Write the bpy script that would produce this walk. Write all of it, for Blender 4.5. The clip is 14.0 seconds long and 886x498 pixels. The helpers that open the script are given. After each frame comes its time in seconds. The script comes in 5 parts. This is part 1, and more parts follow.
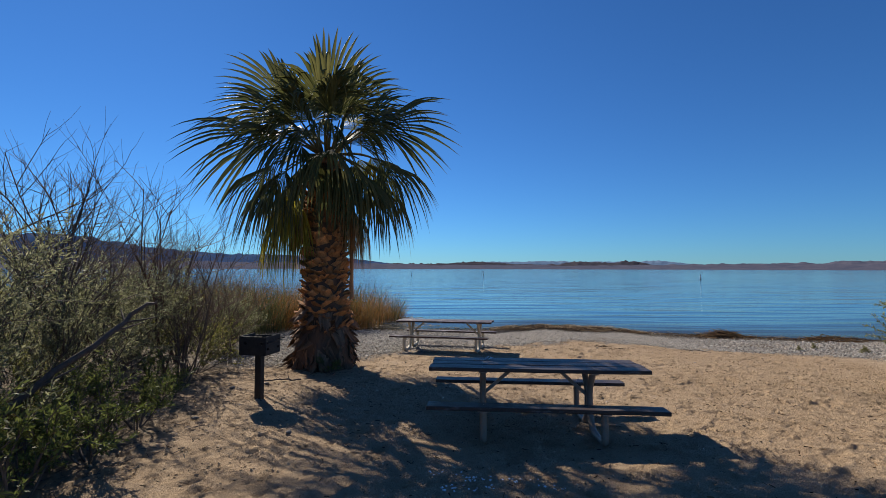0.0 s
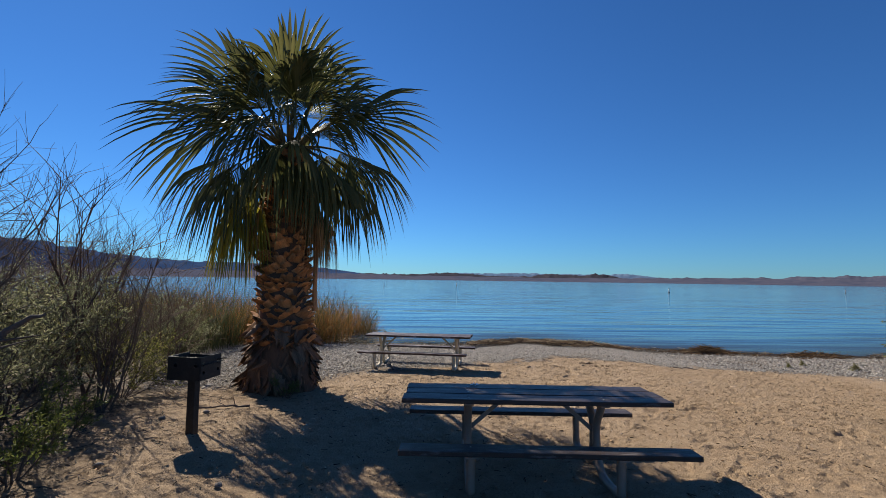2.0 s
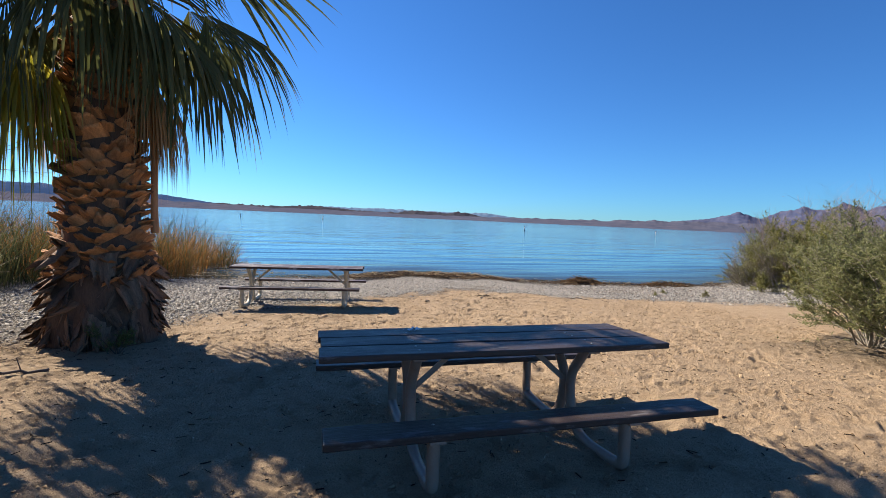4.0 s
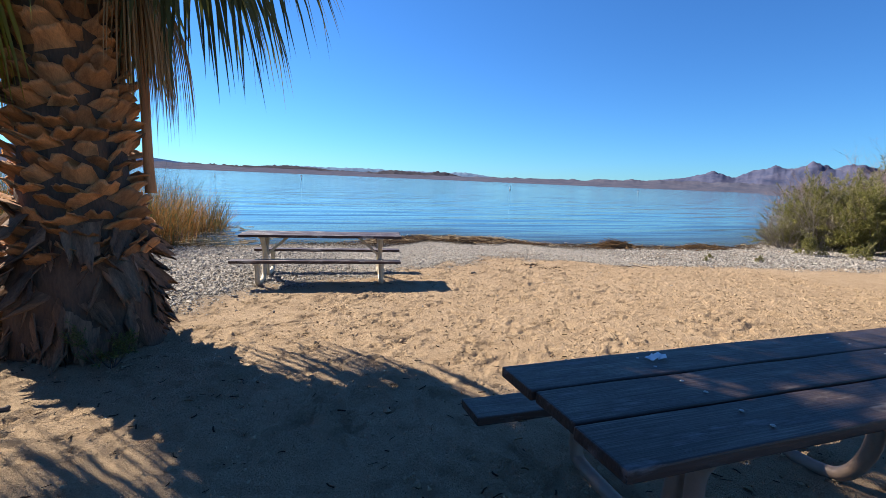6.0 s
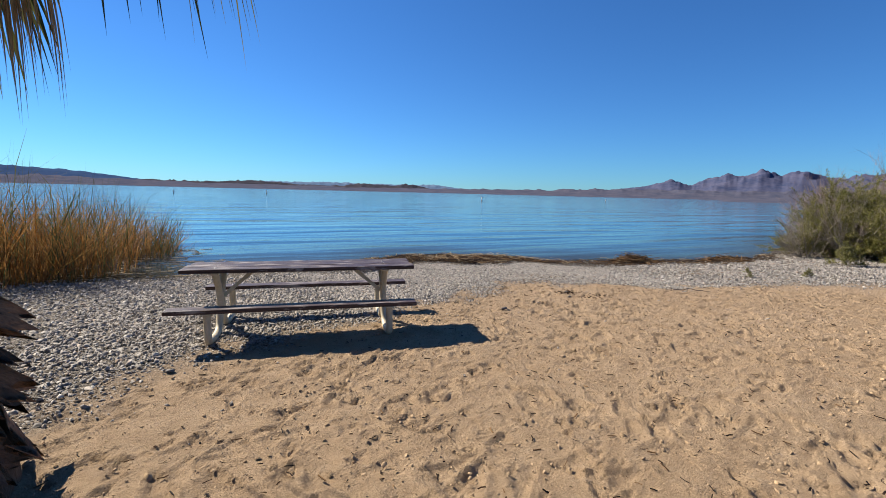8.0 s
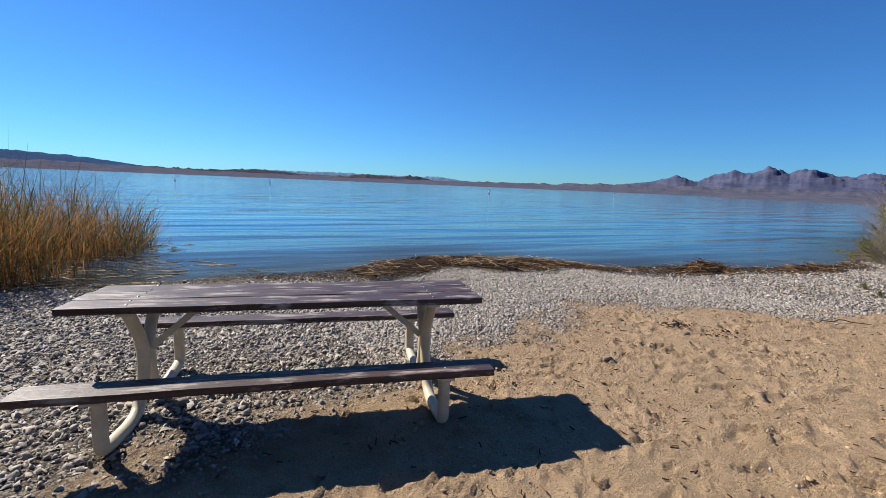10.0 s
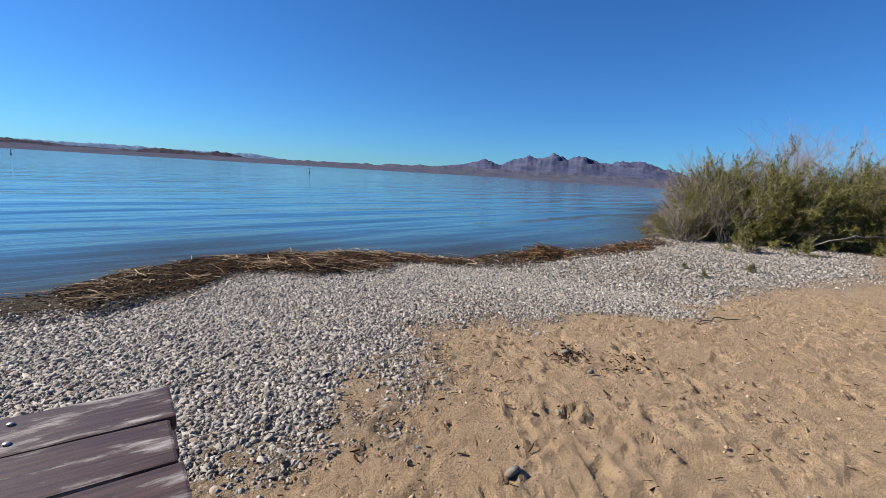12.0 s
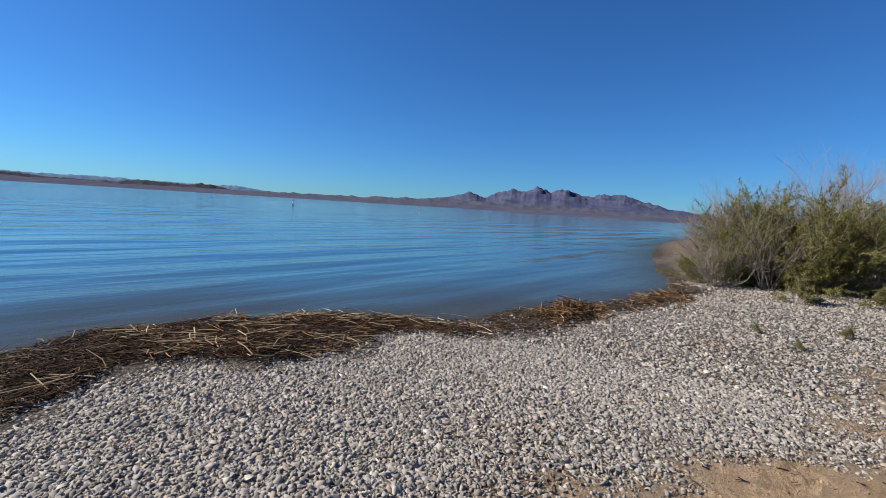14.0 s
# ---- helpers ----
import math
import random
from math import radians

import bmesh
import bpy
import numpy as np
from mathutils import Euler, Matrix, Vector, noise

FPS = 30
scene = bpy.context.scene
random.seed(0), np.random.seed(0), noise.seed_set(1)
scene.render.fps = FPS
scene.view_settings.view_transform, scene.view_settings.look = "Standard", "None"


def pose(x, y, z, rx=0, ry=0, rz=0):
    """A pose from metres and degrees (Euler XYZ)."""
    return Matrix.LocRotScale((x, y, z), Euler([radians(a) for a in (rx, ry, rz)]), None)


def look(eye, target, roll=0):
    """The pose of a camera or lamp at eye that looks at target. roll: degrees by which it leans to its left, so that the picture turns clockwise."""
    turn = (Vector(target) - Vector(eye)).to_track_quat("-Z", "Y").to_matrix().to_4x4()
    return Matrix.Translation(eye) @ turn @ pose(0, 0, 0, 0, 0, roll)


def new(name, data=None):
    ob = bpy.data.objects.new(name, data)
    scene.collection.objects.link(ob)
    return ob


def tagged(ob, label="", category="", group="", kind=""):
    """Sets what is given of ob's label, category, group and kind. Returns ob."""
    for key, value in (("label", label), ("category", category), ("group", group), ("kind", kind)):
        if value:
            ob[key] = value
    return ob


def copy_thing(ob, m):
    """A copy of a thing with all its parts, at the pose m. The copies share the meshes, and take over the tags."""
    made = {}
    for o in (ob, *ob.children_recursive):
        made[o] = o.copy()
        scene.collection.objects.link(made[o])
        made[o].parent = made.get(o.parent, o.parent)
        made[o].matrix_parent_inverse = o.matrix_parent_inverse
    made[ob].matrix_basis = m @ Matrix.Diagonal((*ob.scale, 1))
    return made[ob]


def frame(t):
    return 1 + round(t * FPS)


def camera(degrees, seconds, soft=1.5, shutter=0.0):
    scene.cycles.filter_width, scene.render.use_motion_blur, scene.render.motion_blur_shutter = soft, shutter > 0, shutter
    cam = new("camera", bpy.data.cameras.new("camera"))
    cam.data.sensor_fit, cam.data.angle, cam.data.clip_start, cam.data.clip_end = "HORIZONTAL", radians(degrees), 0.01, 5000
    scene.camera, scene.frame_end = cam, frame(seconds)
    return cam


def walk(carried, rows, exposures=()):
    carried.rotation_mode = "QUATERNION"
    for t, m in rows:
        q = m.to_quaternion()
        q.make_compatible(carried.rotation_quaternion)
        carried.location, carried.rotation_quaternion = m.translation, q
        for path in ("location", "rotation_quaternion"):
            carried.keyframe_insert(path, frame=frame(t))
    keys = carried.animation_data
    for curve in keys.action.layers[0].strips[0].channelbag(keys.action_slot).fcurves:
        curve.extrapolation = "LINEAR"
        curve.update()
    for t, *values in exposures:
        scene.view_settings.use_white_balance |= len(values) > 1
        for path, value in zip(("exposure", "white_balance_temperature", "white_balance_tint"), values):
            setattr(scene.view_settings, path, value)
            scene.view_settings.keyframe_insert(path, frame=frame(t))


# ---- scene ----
cam = camera(89.1, 14.0, soft=0.55)
PATH = [
    (0, (0.32, -0.909, 1.968), (0.314, 1.089, 2.055), 0.1),
    (0.5, (0.342, -0.813, 1.959), (0.335, 1.184, 2.075), -0.0),
    (1, (0.31, -0.584, 1.952), (0.321, 1.411, 2.088), -0.1),
    (1.5, (0.28, -0.298, 1.932), (0.315, 1.696, 2.078), 0.3),
    (2, (0.268, 0.04, 1.933), (0.379, 2.032, 2.069), 0.8),
    (2.5, (0.166, 0.418, 1.88), (0.441, 2.397, 1.975), 1.1),
    (3, (0.137, 0.809, 1.815), (0.595, 2.756, 1.838), 1.9),
    (5.5, (-0.603, 2.9, 1.572), (0.182, 4.716, 1.279), 2.5),
    (6, (-0.706, 3.411, 1.572), (0.068, 5.23, 1.267), 2.4),
    (6.5, (-0.776, 3.917, 1.564), (0.036, 5.721, 1.271), 2.0),
    (7, (-0.747, 4.448, 1.56), (0.102, 6.241, 1.306), 1.9),
    (7.5, (-0.689, 4.977, 1.51), (0.193, 6.755, 1.264), 1.6),
    (8, (-0.562, 5.491, 1.488), (0.335, 7.261, 1.24), 1.4),
    (8.5, (-0.459, 6.041, 1.452), (0.434, 7.813, 1.197), 1.8),
    (11, (0.399, 8.661, 1.326), (1.292, 10.423, 1.014), 2.8),
    (11.5, (0.771, 9.048, 1.291), (1.986, 10.604, 0.966), 3.2),
    (12, (1.199, 9.433, 1.294), (2.683, 10.733, 0.964), 3.4),
    (12.5, (1.64, 9.775, 1.311), (3.261, 10.913, 1.031), 2.6),
    (13, (2.038, 10.121, 1.338), (3.709, 11.195, 1.105), 2.3),
    (13.5, (2.345, 10.538, 1.336), (4.004, 11.637, 1.136), 2.3),
    (14, (2.608, 10.968, 1.329), (4.142, 12.237, 1.143), 3.5),
]
EXPOSURES = [(0, 0.51, 6600, 10), (2, 0.55, 6600, 10), (2.5, 0.61, 6600, 10), (3, 0.85, 6700, 10), (5.5, 1.25, 6700, 10), (6.5, 1.31, 6700, 10), (7.5, 1.13, 6700, 10),
             (8.5, 0.83, 6700, 10), (11, 0.93, 6380, 10), (11.5, 0.95, 6380, 10), (12.5, 0.65, 6380, 10), (14, 0.65, 6380, 10)]
walk(cam, [(t, look(eye, target, roll)) for t, eye, target, roll in PATH], EXPOSURES)

# ---- light: low winter sun ahead and to the left of the first view ----
SUN_WAY = Vector((0.77, -1.18, -1.0)).normalized()
world = bpy.data.worlds.new("world")
scene.world = world
world.use_nodes = True
sky = world.node_tree.nodes.new("ShaderNodeTexSky")
sky.sky_type = "NISHITA"
sky.sun_disc = False
sky.sun_elevation = math.asin(-SUN_WAY.z)
sky.sun_rotation = math.atan2(-SUN_WAY.x, -SUN_WAY.y)
sky.altitude = 300
sky.air_density, sky.dust_density, sky.ozone_density = 1.0, 0.03, 4.0
background = world.node_tree.nodes["Background"]
background.inputs["Strength"].default_value = 0.068
tint = world.node_tree.nodes.new("ShaderNodeMix")
tint.data_type, tint.blend_type = "RGBA", "MULTIPLY"
tint.inputs[0].default_value = 1.0
tint.inputs[7].default_value = (0.295, 0.635, 1.02, 1)
world.node_tree.links.new(sky.outputs[0], tint.inputs[6])
world.node_tree.links.new(tint.outputs[2], background.inputs["Color"])
sun = new("sun", bpy.data.lights.new("sun", "SUN"))
sun.data.energy, sun.data.angle, sun.data.color = 5.0, radians(0.53), (1.0, 0.93, 0.81)
sun.matrix_world = look((0, 0, 30), Vector((0, 0, 30)) + SUN_WAY)


# ---- materials ----
def nodes_of(name):
    m = bpy.data.materials.new(name)
    m.use_nodes = True
    nt = m.node_tree
    return m, nt, nt.nodes["Principled BSDF"]


def add(nt, kind, **values):
    n = nt.nodes.new(kind)
    for key, value in values.items():
        n.inputs[key.replace("_", " ")].default_value = value
    return n


def ramp(nt, source, stops):
    n = nt.nodes.new("ShaderNodeValToRGB")
    while len(n.color_ramp.elements) < len(stops):
        n.color_ramp.elements.new(0.5)
    for e, (p, c) in zip(n.color_ramp.elements, stops):
        e.position, e.color = p, (*c, 1)
    nt.links.new(source, n.inputs[0])
    return n.outputs[0]


def mix(nt, fac, a, b, blend="MIX"):
    n = nt.nodes.new("ShaderNodeMix")
    n.data_type, n.blend_type = "RGBA", blend
    for socket, value in ((n.inputs[0], fac), (n.inputs[6], a), (n.inputs[7], b)):
        if isinstance(value, bpy.types.NodeSocket):
            nt.links.new(value, socket)
        else:
            socket.default_value = value if isinstance(value, (int, float)) else (*value, 1)
    return n.outputs[2]


def place_of(nt, stretch=(1, 1, 1), world_space=False):
    m = nt.nodes.new("ShaderNodeMapping")
    m.inputs["Scale"].default_value = stretch
    if world_space:
        nt.links.new(nt.nodes.new("ShaderNodeNewGeometry").outputs["Position"], m.inputs[0])
    else:
        nt.links.new(nt.nodes.new("ShaderNodeTexCoord").outputs["Object"], m.inputs[0])
    return m.outputs[0]


def noise_of(nt, place, scale, detail=4, rough=0.55):
    n = add(nt, "ShaderNodeTexNoise", Scale=scale, Detail=detail, Roughness=rough)
    nt.links.new(place, n.inputs["Vector"])
    return n.outputs["Fac"]


def bump(nt, height, strength, distance, normal=None):
    n = add(nt, "ShaderNodeBump", Strength=strength, Distance=distance)
    nt.links.new(height, n.inputs["Height"])
    if normal is not None:
        nt.links.new(normal, n.inputs["Normal"])
    return n.outputs[0]


def plain(name, dark, light, scale=8, rough=0.7, metal=0.0, relief=0.3, stretch=(1, 1, 1), island=0.0, object_tint=0.0, see=0.0, gloss=0.5, distance=0.01):
    """A surface with two scales of colour, a fine relief and, where asked, a tint for each piece."""
    m, nt, p = nodes_of(name)
    place = place_of(nt, stretch)
    big, fine = noise_of(nt, place, scale, 5), noise_of(nt, place, scale * 7, 3)
    colour = mix(nt, 0.35, ramp(nt, big, [(0.3, dark), (0.7, light)]), ramp(nt, fine, [(0.3, dark), (0.7, light)]))
    for amount, kind, socket in ((island, "ShaderNodeNewGeometry", "Random Per Island"), (object_tint, "ShaderNodeObjectInfo", "Random")):
        if amount:
            r = nt.nodes.new(kind).outputs[socket]
            shade = ramp(nt, r, [(0, (1 - amount,) * 3), (1, (1 + amount * 0.8,) * 3)])
            colour = mix(nt, 1.0, colour, shade, "MULTIPLY")
    nt.links.new(colour, p.inputs["Base Color"])
    p.inputs["Roughness"].default_value, p.inputs["Metallic"].default_value = rough, metal
    p.inputs["Specular IOR Level"].default_value = gloss
    if relief:
        nt.links.new(bump(nt, fine, relief, distance), p.inputs["Normal"])
    if see:
        t = nt.nodes.new("ShaderNodeBsdfTranslucent")
        nt.links.new(colour, t.inputs[0])
        s = nt.nodes.new("ShaderNodeMixShader")
        s.inputs[0].default_value = see
        nt.links.new(p.outputs[0], s.inputs[1])
        nt.links.new(t.outputs[0], s.inputs[2])
        nt.links.new(s.outputs[0], nt.nodes["Material Output"].inputs[0])
    return m


def ground_material():
    m, nt, p = nodes_of("beach_sand")
    place = place_of(nt)
    big, mid, fine = noise_of(nt, place, 0.55, 5), noise_of(nt, place, 6, 6, 0.65), noise_of(nt, place, 85, 4, 0.7)
    lumps = noise_of(nt, place, 24, 6, 0.72)
    sand = mix(nt, 0.5, ramp(nt, big, [(0.3, (0.464, 0.306, 0.17)), (0.7, (0.567, 0.4, 0.251))]),
               ramp(nt, mid, [(0.28, (0.314, 0.191, 0.0982)), (0.5, (0.521, 0.356, 0.209)), (0.75, (0.642, 0.47, 0.313))]))
    sand = mix(nt, 0.35, sand, ramp(nt, fine, [(0.3, (0.209, 0.14, 0.0835)), (0.7, (0.531, 0.4, 0.271))]))
    # Dark moist crumbs; the same spots paint in the shade of small dents.
    cells = add(nt, "ShaderNodeTexVoronoi", Scale=30)
    nt.links.new(place, cells.inputs["Vector"])
    crumbs = ramp(nt, cells.outputs["Distance"], [(0.13, (1, 1, 1)), (0.22, (0, 0, 0))])
    thin = mix(nt, 1.0, crumbs, ramp(nt, mid, [(0.52, (0, 0, 0)), (0.6, (0.85, 0.85, 0.85))]), "MULTIPLY")
    sand = mix(nt, thin, sand, (0.17, 0.105, 0.06))
    pebbles = add(nt, "ShaderNodeTexVoronoi", Scale=46, Randomness=1.0)
    nt.links.new(place, pebbles.inputs["Vector"])
    tone = nt.nodes.new("ShaderNodeSeparateColor")
    nt.links.new(pebbles.outputs["Color"], tone.inputs[0])
    grey = ramp(nt, tone.outputs[0], [(0.0, (0.112, 0.092, 0.072)), (0.3, (0.264, 0.224, 0.18)), (0.7, (0.376, 0.32, 0.26)), (1.0, (0.48, 0.424, 0.352))])
    # The shade in the gaps between pebbles is put into the colour.
    grey = mix(nt, ramp(nt, pebbles.outputs["Distance"], [(0.42, (0, 0, 0)), (0.62, (0.9,) * 3)]), grey, (0.08, 0.064, 0.048))
    gravel, wet = nt.nodes.new("ShaderNodeAttribute"), nt.nodes.new("ShaderNodeAttribute")
    gravel.attribute_name, wet.attribute_name = "gravel", "wet"
    litter = nt.nodes.new("ShaderNodeAttribute")
    litter.attribute_name = "litter"
    colour = mix(nt, gravel.outputs["Fac"], sand, grey)
    leafy = ramp(nt, mid, [(0.35, (0.06, 0.045, 0.03)), (0.6, (0.27, 0.2, 0.13))])
    colour = mix(nt, litter.outputs["Fac"], colour, leafy)
    mud = ramp(nt, mid, [(0.3, (0.028, 0.02, 0.014)), (0.7, (0.10, 0.07, 0.045))])
    colour = mix(nt, wet.outputs["Fac"], colour, mud)
    nt.links.new(colour, p.inputs["Base Color"])
    p.inputs["Roughness"].default_value = 0.92
    p.inputs["Specular IOR Level"].default_value = 0.25
    first = bump(nt, lumps, 1.0, 0.06, bump(nt, mid, 0.5, 0.04))
    stony = nt.nodes.new("ShaderNodeMath")
    stony.operation = "MULTIPLY"
    nt.links.new(pebbles.outputs["Distance"], stony.inputs[0])
    nt.links.new(gravel.outputs["Fac"], stony.inputs[1])
    second = add(nt, "ShaderNodeBump", Strength=0.9, Distance=0.03)
    second.invert = True
    nt.links.new(stony.outputs[0], second.inputs["Height"])
    nt.links.new(first, second.inputs["Normal"])
    nt.links.new(bump(nt, fine, 0.9, 0.022, second.outputs[0]), p.inputs["Normal"])
    return m


def water_material():
    m, nt, p = nodes_of("lake_water")
    ripple = noise_of(nt, place_of(nt, (0.35, 1.6, 1)), 1.1, 3, 0.5)
    swell = noise_of(nt, place_of(nt, (0.10, 0.55, 1)), 0.9, 2, 0.4)
    chop = noise_of(nt, place_of(nt, (1, 2.2, 1)), 7, 3, 0.5)
    patches = noise_of(nt, place_of(nt, (0.02, 0.05, 1)), 1.0, 3)
    deep = ramp(nt, patches, [(0.3, (0.0323, 0.106, 0.17)), (0.7, (0.0467, 0.14, 0.208))])
    shallow = nt.nodes.new("ShaderNodeAttribute")
    shallow.attribute_name = "shallow"
    nt.links.new(mix(nt, shallow.outputs["Fac"], deep, (0.12, 0.115, 0.085)), p.inputs["Base Color"])
    p.inputs["Roughness"].default_value, p.inputs["IOR"].default_value = 0.06, 1.333
    a = bump(nt, swell, 0.55, 0.38)
    b = bump(nt, ripple, 0.5, 0.065, a)
    c = bump(nt, chop, 0.25, 0.012, b)
    nt.links.new(c, p.inputs["Normal"])
    clear = nt.nodes.new("ShaderNodeBsdfTransparent")
    clear.inputs[0].default_value = (0.75, 0.78, 0.72, 1)
    s = nt.nodes.new("ShaderNodeMixShader")
    half = nt.nodes.new("ShaderNodeMath")
    half.operation = "MULTIPLY"
    half.inputs[1].default_value = 0.75
    nt.links.new(shallow.outputs["Fac"], half.inputs[0])
    nt.links.new(half.outputs[0], s.inputs[0])
    nt.links.new(p.outputs[0], s.inputs[1])
    nt.links.new(clear.outputs[0], s.inputs[2])
    nt.links.new(s.outputs[0], nt.nodes["Material Output"].inputs[0])
    return m


def board_material(name, dark, light, worn, wear):
    """Stained planks: grain along the board's length, and the paint rubbed off in patches."""
    m, nt, p = nodes_of(name)
    info = nt.nodes.new("ShaderNodeObjectInfo")
    shift = nt.nodes.new("ShaderNodeVectorMath")
    shift.operation = "ADD"
    nt.links.new(nt.nodes.new("ShaderNodeTexCoord").outputs["Object"], shift.inputs[0])
    scaled = nt.nodes.new("ShaderNodeMath")
    scaled.operation = "MULTIPLY"
    scaled.inputs[1].default_value = 40
    nt.links.new(info.outputs["Random"], scaled.inputs[0])
    nt.links.new(scaled.outputs[0], shift.inputs[1])

    def stretched(v):
        n = nt.nodes.new("ShaderNodeMapping")
        n.inputs["Scale"].default_value = v
        nt.links.new(shift.outputs[0], n.inputs[0])
        return n.outputs[0]

    grain = noise_of(nt, stretched((1.2, 45, 20)), 2.2, 5, 0.6)
    blot = noise_of(nt, stretched((2.2, 9, 9)), 1.6, 6, 0.68)
    colour = ramp(nt, grain, [(0.3, dark), (0.72, light)])
    colour = mix(nt, ramp(nt, blot, [(wear, (0, 0, 0)), (wear + 0.1, (0.85,) * 3)]), colour, mix(nt, grain, worn, light))
    nt.links.new(colour, p.inputs["Base Color"])
    nt.links.new(ramp(nt, blot, [(0.3, (0.38,) * 3), (0.7, (0.65,) * 3)]), p.inputs["Roughness"])
    p.inputs["Specular IOR Level"].default_value = 0.4
    nt.links.new(bump(nt, blot, 0.25, 0.004, bump(nt, grain, 0.55, 0.006)), p.inputs["Normal"])
    return m


def stone_material():
    m, nt, p = nodes_of("gravel_stone")
    r = nt.nodes.new("ShaderNodeNewGeometry").outputs["Random Per Island"]
    base = ramp(nt, r, [(0, (0.081, 0.0713, 0.0648)), (0.14, (0.186, 0.166, 0.145)), (0.4, (0.308, 0.272, 0.234)), (0.65, (0.267, 0.243, 0.219)), (0.88, (0.405, 0.364, 0.311)), (0.96, (0.275, 0.195, 0.138)), (1, (0.502, 0.47, 0.421))])
    fine = noise_of(nt, place_of(nt), 70, 4)
    nt.links.new(mix(nt, 0.5, base, ramp(nt, fine, [(0.3, (0.55,) * 3), (0.7, (1.25,) * 3)]), "MULTIPLY"), p.inputs["Base Color"])
    p.inputs["Roughness"].default_value = 0.85
    nt.links.new(bump(nt, fine, 0.4, 0.004), p.inputs["Normal"])
    return m


def leaf_material(name, stops, see=0.3, rough=0.5, gloss=0.4):
    m, nt, p = nodes_of(name)
    r = nt.nodes.new("ShaderNodeNewGeometry").outputs["Random Per Island"]
    patch = noise_of(nt, place_of(nt), 2.2, 3)
    n = len(stops) - 1
    colour = ramp(nt, r, [(i / n, c) for i, c in enumerate(stops)])
    colour = mix(nt, 0.6, colour, ramp(nt, patch, [(0.3, (0.6,) * 3), (0.7, (1.25,) * 3)]), "MULTIPLY")
    nt.links.new(colour, p.inputs["Base Color"])
    p.inputs["Roughness"].default_value, p.inputs["Specular IOR Level"].default_value = rough, gloss
    t = nt.nodes.new("ShaderNodeBsdfTranslucent")
    nt.links.new(colour, t.inputs[0])
    s = nt.nodes.new("ShaderNodeMixShader")
    s.inputs[0].default_value = see
    nt.links.new(p.outputs[0], s.inputs[1])
    nt.links.new(t.outputs[0], s.inputs[2])
    nt.links.new(s.outputs[0], nt.nodes["Material Output"].inputs[0])
    return m


# Both tones carry the distance haze; noise mixes them over the slopes.
def mountain_material(name, shade, lit, scale):
    m, nt, p = nodes_of(name)
    place = place_of(nt, (1, 1, 2.5))
    big, fine = noise_of(nt, place, scale, 6, 0.65), noise_of(nt, place, scale * 6, 4)
    colour = mix(nt, 0.4, ramp(nt, big, [(0.35, shade), (0.65, lit)]), ramp(nt, fine, [(0.3, shade), (0.7, lit)]))
    nt.links.new(colour, p.inputs["Base Color"])
    p.inputs["Roughness"].default_value, p.inputs["Specular IOR Level"].default_value = 1.0, 0.0
    return m


SAND, WATER, STONE = ground_material(), water_material(), stone_material()
BOARD_DARK = board_material("dark_stained_board", (0.022, 0.014, 0.012), (0.05, 0.033, 0.028), (0.2, 0.19, 0.19), 0.56)
BOARD_WORN = board_material("worn_brown_board", (0.028, 0.014, 0.012), (0.08, 0.043, 0.036), (0.52, 0.48, 0.45), 0.53)
CLOD = plain("hardened_sand", (0.25, 0.17, 0.1), (0.47, 0.34, 0.21), 30, 0.95, relief=0.5, island=0.3, gloss=0.2)
PIPE_TAN = plain("tan_painted_pipe", (0.238, 0.16, 0.118), (0.31, 0.218, 0.167), 14, 0.5, relief=0.1)
PIPE_CREAM = plain("cream_painted_pipe", (0.42, 0.35, 0.235), (0.58, 0.5, 0.36), 12, 0.5, relief=0.12)
STEEL = plain("galvanised_steel", (0.32, 0.31, 0.29), (0.5, 0.48, 0.45), 30, 0.45, 0.8, 0.1)
IRON = plain("sooty_black_iron", (0.008, 0.008, 0.009), (0.03, 0.027, 0.025), 20, 0.55, 0.3, 0.25)
TRUNK = plain("palm_trunk_fibre", (0.05, 0.03, 0.02), (0.16, 0.09, 0.05), 9, 0.9, relief=0.8, stretch=(1, 1, 0.3), distance=0.02)
BOOT = plain("cut_palm_leaf_base", (0.19, 0.075, 0.028), (0.6, 0.28, 0.105), 7, 0.85, relief=0.7, stretch=(3, 1, 1), object_tint=0.45, distance=0.015)
BARK = plain("weathered_palm_bark", (0.05, 0.027, 0.016), (0.34, 0.19, 0.105), 6, 0.85, relief=0.7, stretch=(4, 1, 0.6), object_tint=0.45, distance=0.015)
FROND = leaf_material("palm_leaf_green", [(0.055, 0.06, 0.02), (0.085, 0.09, 0.028), (0.115, 0.115, 0.038), (0.16, 0.145, 0.055)], 0.42, 0.5, 0.2)
FROND_YELLOW = leaf_material("palm_leaf_yellowing", [(0.24, 0.24, 0.025), (0.40, 0.35, 0.04), (0.50, 0.40, 0.07)], 0.6, 0.45)
FROND_DEAD = leaf_material("palm_leaf_dead", [(0.24, 0.13, 0.055), (0.40, 0.25, 0.115), (0.52, 0.36, 0.19)], 0.45, 0.75, 0.2)
PETIOLE = plain("palm_leaf_stalk", (0.08, 0.07, 0.025), (0.17, 0.125, 0.055), 10, 0.8, relief=0.1, gloss=0.15)
STALK_DEAD = plain("dry_orange_leaf_stalk", (0.36, 0.14, 0.05), (0.6, 0.28, 0.11), 9, 0.7, relief=0.3, stretch=(3, 3, 0.4))
TWIG = plain("dark_twig_bark", (0.0546, 0.039, 0.0312), (0.144, 0.105, 0.0819), 18, 0.9, relief=0.3, island=0.3)
